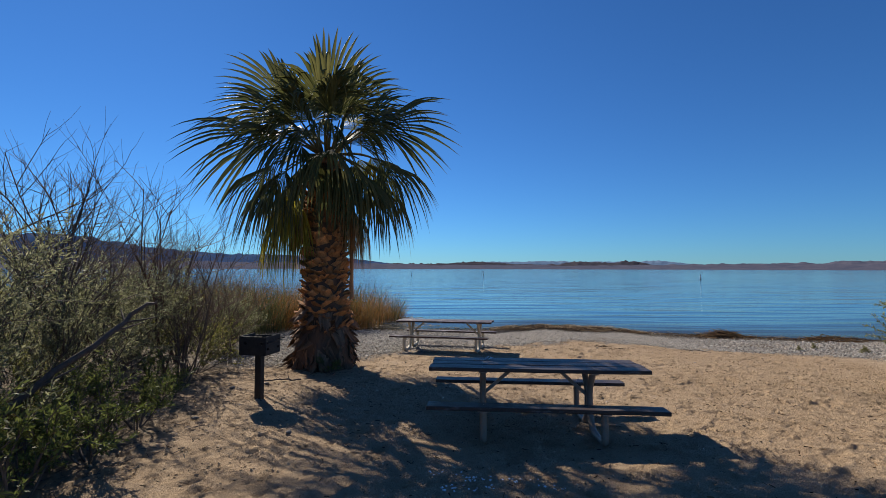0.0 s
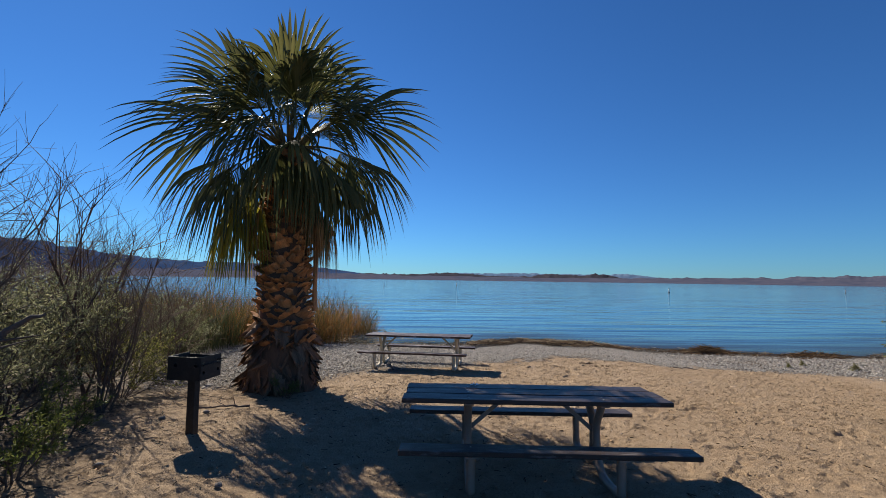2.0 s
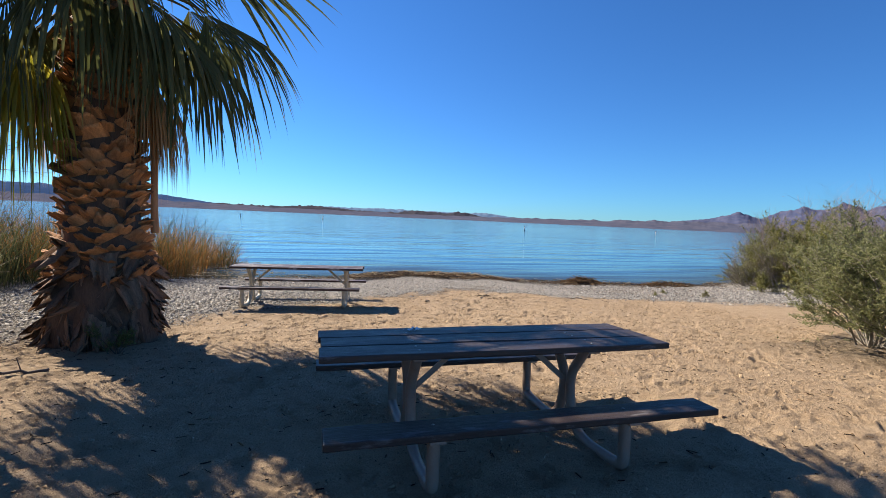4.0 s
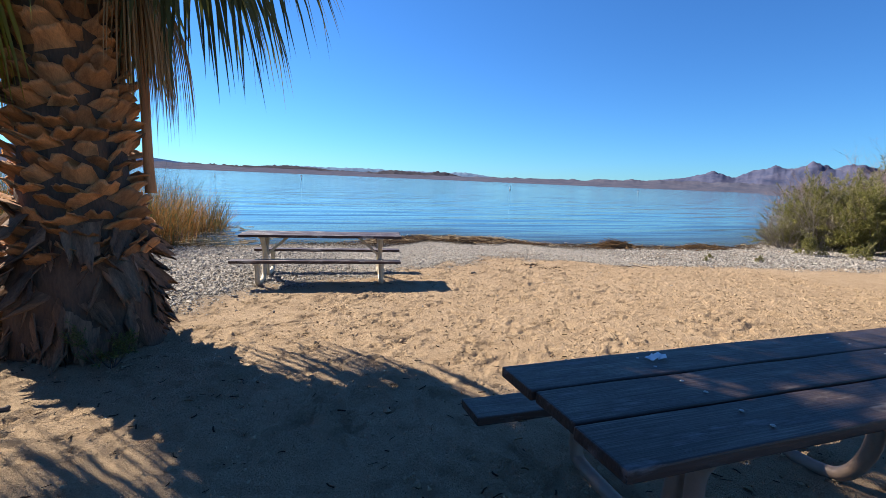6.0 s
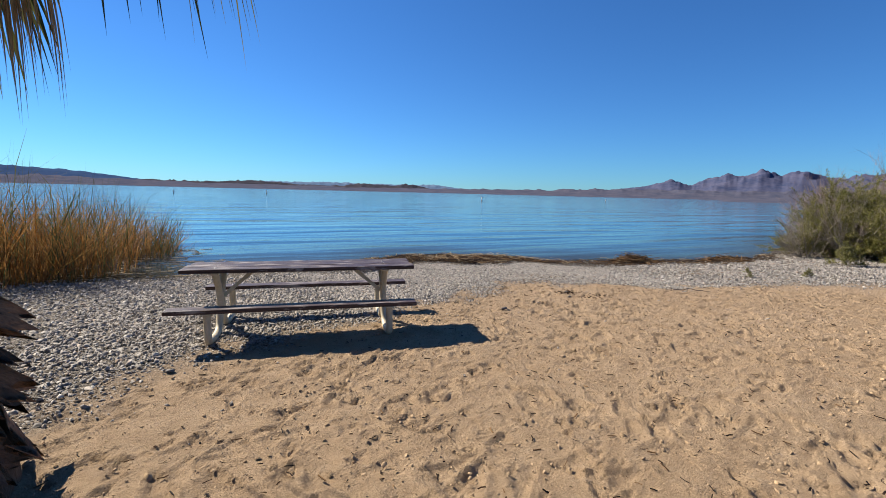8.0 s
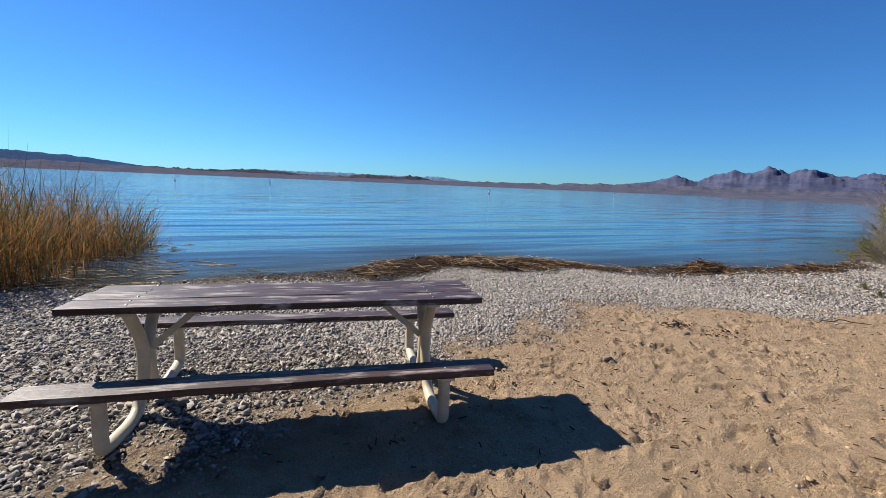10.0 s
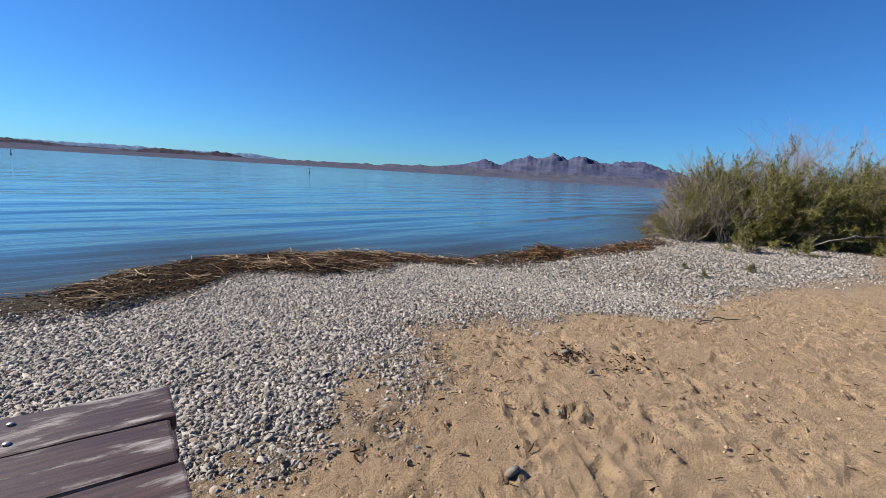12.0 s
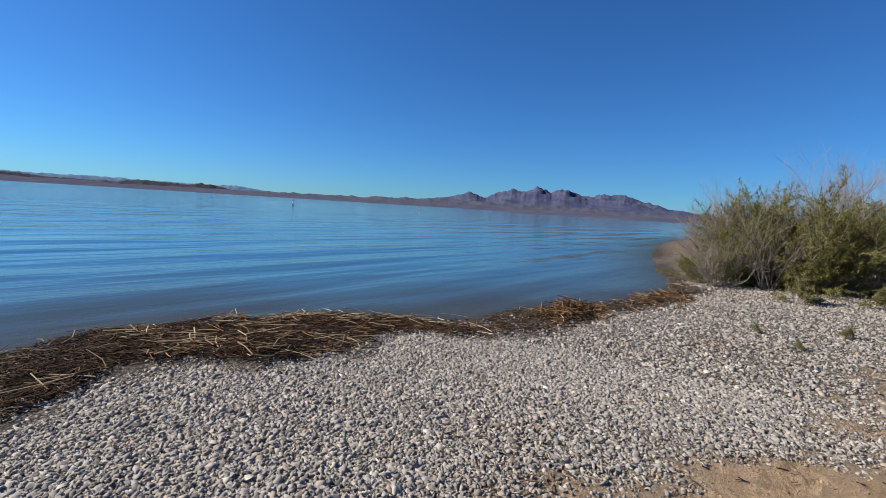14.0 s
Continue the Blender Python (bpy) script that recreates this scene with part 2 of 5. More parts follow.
TWIG_RED = plain("reddish_twig_bark", (0.0624, 0.0351, 0.025), (0.156, 0.0936, 0.0663), 18, 0.9, relief=0.2, island=0.35)
TWIG_PINK = plain("pinkish_dry_twig", (0.187, 0.133, 0.117), (0.359, 0.273, 0.242), 18, 0.9, relief=0.2, island=0.3)
TWIG_PALE = plain("silvery_dead_twig", (0.172, 0.14, 0.109), (0.359, 0.312, 0.257), 18, 0.9, relief=0.2, island=0.35)
LEAF_GREY = leaf_material("grey_green_shrub_leaf", [(0.115, 0.125, 0.06), (0.2, 0.205, 0.105), (0.29, 0.285, 0.155), (0.4, 0.38, 0.23)], 0.55, 0.6, 0.25)
LEAF_BRIGHT = leaf_material("olive_shrub_leaf", [(0.06, 0.07, 0.018), (0.109, 0.113, 0.0234), (0.203, 0.199, 0.0468), (0.312, 0.289, 0.0858), (0.452, 0.39, 0.179)], 0.5, 0.6, 0.25)
LEAF_DENSE = leaf_material("pale_green_bush_leaf", [(0.1, 0.115, 0.04), (0.19, 0.2, 0.08), (0.28, 0.275, 0.12), (0.36, 0.34, 0.18)], 0.5, 0.6, 0.25)
LEAF_SPRIG = leaf_material("fresh_green_sprig_leaf", [(0.0702, 0.0936, 0.0234), (0.133, 0.156, 0.039), (0.195, 0.211, 0.0624)], 0.45, 0.5, 0.3)
REED_DRY = leaf_material("dry_reed_blade", [(0.14, 0.0567, 0.0144), (0.27, 0.122, 0.0348), (0.328, 0.176, 0.0638), (0.176, 0.108, 0.0348)], 0.4, 0.7, 0.2)
REED_GREEN = leaf_material("green_reed_blade", [(0.039, 0.0468, 0.0195), (0.078, 0.0858, 0.0312), (0.125, 0.117, 0.0468)], 0.35, 0.6, 0.25)
STRAW = leaf_material("washed_up_reed_stalk", [(0.0075, 0.0045, 0.003), (0.0188, 0.00975, 0.00525), (0.0375, 0.0188, 0.009), (0.0638, 0.0315, 0.0135), (0.112, 0.06, 0.0263), (0.27, 0.15, 0.0638)], 0.1, 0.75, 0.2)
STRAW_PALE = leaf_material("bleached_reed_stalk", [(0.26, 0.17, 0.09), (0.42, 0.3, 0.17), (0.6, 0.47, 0.3)], 0.1, 0.75, 0.2)
STRAW_BROWN = leaf_material("orange_brown_reed_bits", [(0.064, 0.0352, 0.016), (0.166, 0.0896, 0.0384), (0.256, 0.154, 0.0704)], 0.1, 0.75, 0.2)
PAPER = plain("white_tissue", (0.7, 0.7, 0.72), (0.85, 0.85, 0.86), 20, 0.8, relief=0.2)
ROCK = plain("dark_grey_rock", (0.09, 0.08, 0.07), (0.24, 0.21, 0.18), 18, 0.9, relief=0.5)
WHITE_STONE = plain("white_pebble", (0.6, 0.6, 0.6), (0.82, 0.82, 0.8), 30, 0.6, relief=0.2)
BUOY_PAINT = plain("buoy_paint", (0.5, 0.5, 0.48), (0.7, 0.7, 0.68), 8, 0.5)
BUOY_DARK = plain("buoy_dark_band", (0.03, 0.03, 0.035), (0.06, 0.06, 0.06), 8, 0.6)
# Aerial haze is put into the hill colours as a blue-purple tint.
HILL_SHORE = mountain_material("haze_tinted_shore_hills", (0.0496, 0.06, 0.0944), (0.104, 0.0976, 0.124), 0.02)
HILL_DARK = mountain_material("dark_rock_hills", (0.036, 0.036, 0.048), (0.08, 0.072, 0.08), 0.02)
HILL_HAZE_BLUE = mountain_material("far_haze_tinted_hills", (0.096, 0.152, 0.24), (0.144, 0.2, 0.28), 0.01)
HILL_LEFT = mountain_material("haze_tinted_left_mountains", (0.026, 0.055, 0.12), (0.05, 0.08, 0.155), 0.008)
HILL_RIGHT = mountain_material("haze_tinted_right_mountains", (0.036, 0.05, 0.1), (0.1, 0.098, 0.145), 0.008)

# ---- mesh helpers ----
def mesh_of(name, verts, faces, materials, smooth=False, picks=None):
    """A mesh from an array of places and one of equal-sided faces."""
    verts, faces = np.asarray(verts, np.float32), np.asarray(faces, np.int32)
    me = bpy.data.meshes.new(name)
    n, k = faces.shape
    me.vertices.add(len(verts))
    me.vertices.foreach_set("co", verts.ravel())
    me.loops.add(n * k)
    me.loops.foreach_set("vertex_index", faces.ravel())
    me.polygons.add(n)
    me.polygons.foreach_set("loop_start", np.arange(0, n * k, k, dtype=np.int32))
    me.polygons.foreach_set("loop_total", np.full(n, k, np.int32))
    if smooth:
        me.polygons.foreach_set("use_smooth", np.ones(n, bool))
    for m in materials if isinstance(materials, (list, tuple)) else [materials]:
        me.materials.append(m)
    if picks is not None:
        me.polygons.foreach_set("material_index", np.asarray(picks, np.int32))
    me.update(calc_edges=True)
    me.validate()
    return me


def under(name, me, parent, label=""):
    ob = new(name, me)
    ob.parent = parent
    return tagged(ob, label)


def part(name, bm, material, parent, label="", smooth=False):
    me = bpy.data.meshes.new(name)
    if smooth:
        for f in bm.faces:
            f.smooth = True
    bm.to_mesh(me)
    bm.free()
    me.materials.append(material)
    return under(name, me, parent, label)


def stand(name, x, y, z, turn=0):
    e = new(name)
    e.empty_display_size = 0.2
    e.matrix_world = pose(x, y, z, 0, 0, turn)
    return e


def box(bm, lo, hi, bevel=0.0):
    r = bmesh.ops.create_cube(bm, size=1)
    for v in r["verts"]:
        v.co = [lo[i] + (v.co[i] + 0.5) * (hi[i] - lo[i]) for i in range(3)]
    if bevel:
        es = list({e for v in r["verts"] for e in v.link_edges})
        bmesh.ops.bevel(bm, geom=es, offset=bevel, segments=2, affect="EDGES", profile=0.6)


def rounded(points, turns=2):
    """Corner-cutting: a smooth line through a few corners."""
    p = np.asarray(points, float)
    for _ in range(turns):
        q = np.empty((2 * len(p) - 2, 3))
        q[0::2], q[1::2] = p[:-1] * 0.75 + p[1:] * 0.25, p[:-1] * 0.25 + p[1:] * 0.75
        p = np.vstack((p[:1], q, p[-1:]))
    return p


def tubes(lines, sides=4):
    """Tapered tubes along lines of (points, radii); arrays of places and quads."""
    verts, faces, at = [], [], 0
    ang = np.arange(sides) * 2 * math.pi / sides
    for pts, rad in lines:
        pts, rad = np.asarray(pts, float), np.asarray(rad, float)
        k = len(pts)
        way = np.gradient(pts, axis=0)
        way /= np.linalg.norm(way, axis=1, keepdims=True) + 1e-9
        ref = np.eye(3)[np.argmin(abs(way).max(axis=0))]
        a = np.cross(way, ref)
        a /= np.linalg.norm(a, axis=1, keepdims=True) + 1e-9
        b = np.cross(way, a)
        ring = pts[:, None] + rad[:, None, None] * (a[:, None] * np.cos(ang)[None, :, None] + b[:, None] * np.sin(ang)[None, :, None])
        verts.append(ring.reshape(-1, 3))
        i = np.arange(k - 1)[:, None] * sides
        j = np.arange(sides)[None, :]
        j2 = (j + 1) % sides
        faces.append(np.stack((i + j, i + j2, i + sides + j2, i + sides + j), -1).reshape(-1, 4) + at)
        at += k * sides
    return np.vstack(verts), np.vstack(faces)


def tube_part(name, lines, material, parent, label="", sides=10):
    v, f = tubes(lines, sides)
    me = mesh_of(name, v, f, material, True)
    bm = bmesh.new()
    bm.from_mesh(me)
    bmesh.ops.holes_fill(bm, edges=[e for e in bm.edges if e.is_boundary], sides=sides)
    bm.to_mesh(me)
    bm.free()
    return under(name, me, parent, label)


# ---- the lie of the land ----
SHORE_X = [-4000, -60, -15, -8, -4, -1.9, 0, 1.6, 2.4, 3.1, 3.7, 4.3, 5.2, 6.0, 6.6, 7.5, 8.2, 9.4, 10.8, 12.6, 14.5, 17, 22, 40, 4000]
SHORE_Y = [26, 26, 21, 18, 15.9, 15.55, 15.6, 15.75, 15.95, 16.35, 16.65, 16.75, 16.55, 16.05, 15.6, 14.8, 14.5, 14.3, 13.75, 13.4, 13.35, 14.2, 16, 20, 20]
LAKE = -0.30


def hashed(x, y, scale, seed):
    """A cheap smooth noise in -1..1, from sums of turned sines."""
    g = np.random.default_rng(seed)
    total = 0
    for i in range(7):
        a, f, q = g.uniform(0, math.tau), scale * g.uniform(0.6, 1.7), g.uniform(0, math.tau)
        total = total + np.sin((x * math.cos(a) + y * math.sin(a)) * f + q)
    return total / 3.2


def grainy(x, y, size, seed):
    """Value noise in -1..1 with bumps of the given size, without a direction."""
    lattice = np.random.default_rng(seed).uniform(-1, 1, (256, 256))
    c, q = math.cos(seed), math.sin(seed)
    u, v = (x * c - y * q) / size, (x * q + y * c) / size
    i, j = np.floor(u).astype(int), np.floor(v).astype(int)
    a, b = u - i, v - j
    a, b = a * a * (3 - 2 * a), b * b * (3 - 2 * b)
    i0, i1, j0, j1 = i % 256, (i + 1) % 256, j % 256, (j + 1) % 256
    return (lattice[i0, j0] * (1 - a) + lattice[i1, j0] * a) * (1 - b) + (lattice[i0, j1] * (1 - a) + lattice[i1, j1] * a) * b


def shore(x):
    return np.interp(x, SHORE_X, SHORE_Y) + 0.09 * np.sin(x * 2.1 + 1) + 0.05 * np.sin(x * 5.3)


def land(x, y):
    d = shore(x) - y
    z = np.interp(d, [-4000, -60, -12, -4, -1.2, 0, 1, 2.3, 4.5, 7, 8.3, 9.3, 10.5, 11.5, 13, 16.4, 22, 4000],
                  [-6, -5, -2.0, -0.9, -0.45, -0.30, -0.245, -0.19, -0.085, -0.045, 0.025, 0.095, 0.155, 0.2, 0.265, 0.34, 0.4, 0.5])
    z = z + 0.045 * np.clip((-1.2 - x) / 1.5, 0, 1) * np.clip((7 - y) / 2, 0, 1)
    z = z - 0.045 * np.clip((x + 1.2) / 1.2, 0, 1) * np.exp(-(((y - 4.3) / 2.0) ** 2))
    z = z + wracky(x, y) * (0.05 + 0.02 * hashed(x, y, 3.1, 9))
    right = np.clip((x - 9) / 6, 0, 1) * np.clip(d / 3, 0, 1)
    return z + 0.06 * right + 0.018 * hashed(x, y, 1.1, 3) * np.clip(d, 0, 1)


EDGE_X = [-12, -6, -3.2, -1.8, -1.4, -0.95, -0.1, 0.6, 1.2, 1.7, 3.3, 3.9, 4.8, 5.6, 6.05, 6.8, 8.3, 11.4, 14, 20]
EDGE_Y = [8.5, 8.3, 8.1, 9.0, 9.25, 9.8, 10.3, 10.4, 10.5, 11.0, 11.15, 11.8, 11.6, 11.45, 10.6, 10.6, 10.4, 8.8, 8.6, 9.5]
WRACK_X = [-8, -2, 0, 0.9, 1.5, 2.6, 3.4, 4.4, 5.6, 6.4, 7.5, 8.2, 9.3, 10.5, 13, 16]
WRACK_W = [0.05, 0.12, 0.25, 0.55, 0.95, 1.2, 1.6, 1.95, 1.85, 1.65, 1.2, 1.05, 1.0, 0.6, 0.6, 0.5]


def gravelly(x, y):
    """1 on the gravel bank, falling to 0 over a ragged edge on the sand."""
    e = np.interp(x, EDGE_X, EDGE_Y) + 0.16 * hashed(x, y, 2.6, 5) + 0.1 * hashed(x, y, 7, 6)
    return np.clip((y - e + 0.25 * grainy(x, y, 0.3, 7)) / 0.8 + 0.3, 0, 1)


def wracky(x, y):
    d = shore(x) - y
    w = np.interp(x, WRACK_X, WRACK_W) * (1 + 0.18 * hashed(x, y, 2.4, 8))
    return np.clip((w - d) / 0.25, 0, 1) * np.clip((d + 0.35) / 0.3, 0, 1)


def build_ground():
    def steps(lo, hi, step, far, grow):
        core = np.arange(lo, hi, step)
        out, s, v = [], step, 0.0
        while v < far:
            s *= grow
            v += s
            out.append(v)
        out = np.array(out)
        return np.concatenate((lo - out[::-1], core, core[-1] + out))
    xs, ys = steps(-4.3, 9.2, 0.027, 4200, 1.2), steps(1.6, 12.2, 0.027, 4200, 1.2)
    x, y = (a.ravel() for a in np.meshgrid(xs, ys))
    z = land(x, y)
    d = shore(x) - y
    near = (x > -5) & (x < 10) & (y > 1) & (y < 16)
    g = np.random.default_rng(11)
    relief = np.zeros_like(z)
    u, v = x[near], y[near]
    busy = 0.65 + 0.35 * grainy(u, v, 1.3, 23)
    relief[near] = busy * (0.009 * grainy(u, v, 0.16, 21) + 0.007 * grainy(u, v, 0.06, 22) - 0.014 * np.clip(grainy(u, v, 0.11, 24) - 0.35, 0, 1))
    # shoe prints, with a pressed sole and a pushed-up rim, and smaller scuffs
    nx, ny = len(xs), len(ys)
    grid = relief.reshape(ny, nx)
    many, shoes = 5200, 900
    half = np.where(np.arange(many) < shoes, 0.048, np.clip(g.lognormal(math.log(0.03), 0.4, many), 0.016, 0.07))
    longer = np.where(np.arange(many) < shoes, g.uniform(2.3, 3.0, many), g.uniform(1, 2.4, many))
    deep = np.where(np.arange(many) < shoes, g.uniform(0.006, 0.015, many), g.uniform(0.006, 0.02, many))
    for cx, cy, r, e, a, depth in zip(g.uniform(-4.3, 9.3, many), g.uniform(1.6, 12.3, many), half, longer, g.uniform(0, math.pi, many), deep):
        i0, i1 = np.searchsorted(xs, (cx - 0.3, cx + 0.3))
        j0, j1 = np.searchsorted(ys, (cy - 0.3, cy + 0.3))
        dx, dy = xs[i0:i1][None] - cx, ys[j0:j1][:, None] - cy
        u, v = (dx * math.cos(a) + dy * math.sin(a)) / e, dy * math.cos(a) - dx * math.sin(a)
        q = np.sqrt(u * u + v * v) / r * (1 + 0.3 * np.sin(3 * np.arctan2(v, u) + 9 * cx))
        grid[j0:j1, i0:i1] += depth * (-1 / (1 + np.exp((q - 1) * 7)) + 0.6 * np.exp(-(((q - 1.45) / 0.35) ** 2)))
    relief = grid.ravel()
    stony = gravelly(x, y)
    z = z + relief * (1 - 0.6 * stony) * np.clip(d / 2, 0, 1)
    i = (np.arange(ny - 1)[:, None] * nx + np.arange(nx - 1)[None]).ravel()
    me = mesh_of("ground", np.stack((x, y, z), 1), np.stack((i, i + 1, i + nx + 1, i + nx), 1), SAND, True)
    wrack = wracky(x, y)
    left = np.interp(y, [0, 3.1, 5.7, 8, 11], [-2.2, -2.75, -3.3, -4.0, -5.2]) + 0.25 * hashed(x, y, 3, 31)
    under_bush = np.clip((left + 0.3 - x) / 0.8, 0, 0.9)
    right_x = np.interp(y, [0, 4, 6, 7, 8, 10, 12.5], [6.2, 6.0, 6.3, 12, 15.8, 13.6, 12.8]) + 0.5 * hashed(x, y, 1.3, 32)
    under_bush = np.maximum(under_bush, np.clip((x - right_x) / 0.8, 0, 0.9)) * np.clip(d / 0.8, 0, 1)
    for key, value in (("gravel", stony), ("wet", np.clip(np.maximum(wrack * 0.9, np.clip(-d / 0.5 + 0.5, 0, 0.8)), 0, 1)), ("litter", under_bush)):
        me.attributes.new(key, "FLOAT", "POINT").data.foreach_set("value", value.astype(np.float32))
    return tagged(new("ground", me), "trampled pale sand beach running down to a lake", "ground", kind="structure")


def build_water():
    def steps(lo, hi, step):
        core, out, s, v = np.arange(lo, hi, step), [], step, 0.0
        while v < 4200:
            s *= 1.25
            v += s
            out.append(v)
        out = np.array(out)
        return np.concatenate((lo - out[::-1], core, core[-1] + out))
    xs, ys = steps(-6, 16, 0.2), steps(12.5, 26, 0.12)
    ys = ys[ys > 12]
    x, y = (a.ravel() for a in np.meshgrid(xs, ys))
    d = y - shore(x)
    fade = np.clip(1.6 - d / 40, 0, 1) * np.clip(d / 2.5, 0.1, 1) * (abs(x - 5) < 60)
    z = LAKE + fade * (0.012 * np.sin(y * 3.3 + 0.5 * hashed(x, y, 0.35, 41) * 3) * (0.5 + 0.5 * hashed(x, y, 0.25, 42)))
    nx, ny = len(xs), len(ys)
    i = (np.arange(ny - 1)[:, None] * nx + np.arange(nx - 1)[None]).ravel()
    me = mesh_of("lake", np.stack((x, y, z), 1), np.stack((i, i + 1, i + nx + 1, i + nx), 1), WATER, True)
    me.attributes.new("shallow", "FLOAT", "POINT").data.foreach_set("value", np.exp(-np.clip(d, 0, 50) / 2.4).astype(np.float32))
    return tagged(new("water", me), "calm blue lake with low ripples", "lake", kind="structure")


def build_hills(name, label, profile, near, depth, material, seed, rough=0.25, rows=14, step=0.12):
    """A range of hills seen across the lake: a crest that follows the outline (bearing, degrees of height), with spurs and gullies."""
    b0, b1 = profile[0][0], profile[-1][0]
    bearing = np.arange(b0, b1 + step, step)
    crest = np.interp(bearing, [p[0] for p in profile], [p[1] for p in profile])
    verts = []
    for r in range(rows):
        s = r / (rows - 1)
        dist = near + depth * s
        rise = math.sin(min(s / 0.62, 1) * math.pi / 2) ** 1.4 if s < 0.62 else math.cos((s - 0.62) / 0.38 * math.pi / 2)
        for b, c in zip(bearing, crest):
            a = radians(b)
            px, py = dist * math.sin(a), dist * math.cos(a)
            n = noise.ridged_multi_fractal(Vector((px, py, seed * 97.0)) * (5.5 / depth), 0.9, 2.1, 5, 0.9, 2.0) - 1.0
            h = math.tan(radians(c)) * (near + depth * 0.62) * rise * (1 + rough * n * (0.35 + 0.65 * (1 - abs(s - 0.5) * 2)))
            verts.append((px, py, LAKE - 2 + h + 2 * min(1, s * 8)))
    nb = len(bearing)
    i = (np.arange(rows - 1)[:, None] * nb + np.arange(nb - 1)[None]).ravel()
    me = mesh_of(name, verts, np.stack((i, i + 1, i + nb + 1, i + nb), 1), material, False)
    return tagged(new("backdrop_hills", me), label, "hills", kind="structure")


build_ground()
build_water()
# The haze over these ranges comes only from their tinted materials.
build_hills("far_shore", "low brown desert shore across the lake, tinted for haze",
            [(-80, 0.5), (-50, 0.6), (-30, 0.8), (-22, 0.75), (-15, 0.8), (-8, 0.65), (0, 0.5), (8, 0.55), (18, 0.45), (24, 0.5), (34, 0.65), (38, 0.7), (43, 0.85), (48, 0.95), (56, 1.0), (66, 0.95), (76, 0.7), (90, 0.5), (110, 0.5)], 1900, 700, HILL_SHORE, 1, 0.35)
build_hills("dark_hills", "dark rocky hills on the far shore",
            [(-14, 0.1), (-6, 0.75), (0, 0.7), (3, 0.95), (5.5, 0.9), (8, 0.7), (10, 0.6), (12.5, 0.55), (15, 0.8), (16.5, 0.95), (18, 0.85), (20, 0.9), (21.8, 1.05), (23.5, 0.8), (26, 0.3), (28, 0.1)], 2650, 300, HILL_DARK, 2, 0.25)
build_hills("haze_hills", "hills in the far distance, tinted pale blue for haze",
            [(-2, 0.2), (2, 0.8), (6, 0.95), (9, 0.9), (11, 0.98), (14, 1.0), (18, 0.9), (23, 0.95), (25.5, 1.0), (28, 0.7), (32, 0.3)], 3500, 400, HILL_HAZE_BLUE, 3, 0.15)
build_hills("left_mountains", "mountain range beyond the lake, tinted blue-grey for haze",
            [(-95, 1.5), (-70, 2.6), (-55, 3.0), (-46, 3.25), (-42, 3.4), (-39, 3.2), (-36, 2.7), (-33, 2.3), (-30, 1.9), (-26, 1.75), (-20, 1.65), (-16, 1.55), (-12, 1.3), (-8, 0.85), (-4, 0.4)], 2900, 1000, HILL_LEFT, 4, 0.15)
build_hills("right_mountains", "jagged brown desert mountains beyond the lake, tinted purple for haze",
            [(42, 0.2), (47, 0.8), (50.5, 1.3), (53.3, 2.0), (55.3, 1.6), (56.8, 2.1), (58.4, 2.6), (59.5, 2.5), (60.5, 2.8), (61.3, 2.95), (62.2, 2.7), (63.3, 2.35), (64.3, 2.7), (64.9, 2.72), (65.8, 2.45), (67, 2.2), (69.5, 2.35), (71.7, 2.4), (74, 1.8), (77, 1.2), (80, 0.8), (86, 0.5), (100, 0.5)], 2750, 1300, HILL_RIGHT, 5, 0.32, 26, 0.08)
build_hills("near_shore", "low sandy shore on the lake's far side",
            [(57.5, 0.02), (58.5, 0.2), (61, 0.28), (66, 0.34), (80, 0.36), (110, 0.3)], 430, 260, HILL_SHORE, 6, 0.2, 10)


# ---- picnic tables ----
def board(parent, name, lo, hi, material, g, label=""):
    bm = bmesh.new()
    box(bm, lo, hi, 0.007)
    cuts = [e for e in bm.edges if abs(e.verts[0].co.x - e.verts[1].co.x) > 0.5 * (hi[0] - lo[0])]
    bmesh.ops.subdivide_edges(bm, edges=cuts, cuts=14, use_grid_fill=True)
    bow, q = g.uniform(-0.004, 0.004), g.uniform(0, 6)
    for v in bm.verts:
        s = (v.co.x - lo[0]) / (hi[0] - lo[0])
        v.co.z += bow * math.sin(s * math.pi) + 0.0012 * math.sin(s * 23 + q + v.co.y * 30)
        v.co.y += 0.0015 * math.sin(s * 17 + q)
    return part(name, bm, material, parent, label)


def bolt(parent, x, y, z):
    bm = bmesh.new()
    bmesh.ops.create_uvsphere(bm, u_segments=8, v_segments=4, radius=0.009)
    for v in bm.verts:
        v.co = (v.co.x + x, v.co.y + y, max(v.co.z, 0) * 0.45 + z)
    part("bolt", bm, STEEL, parent, "rusty round bolt head", True)


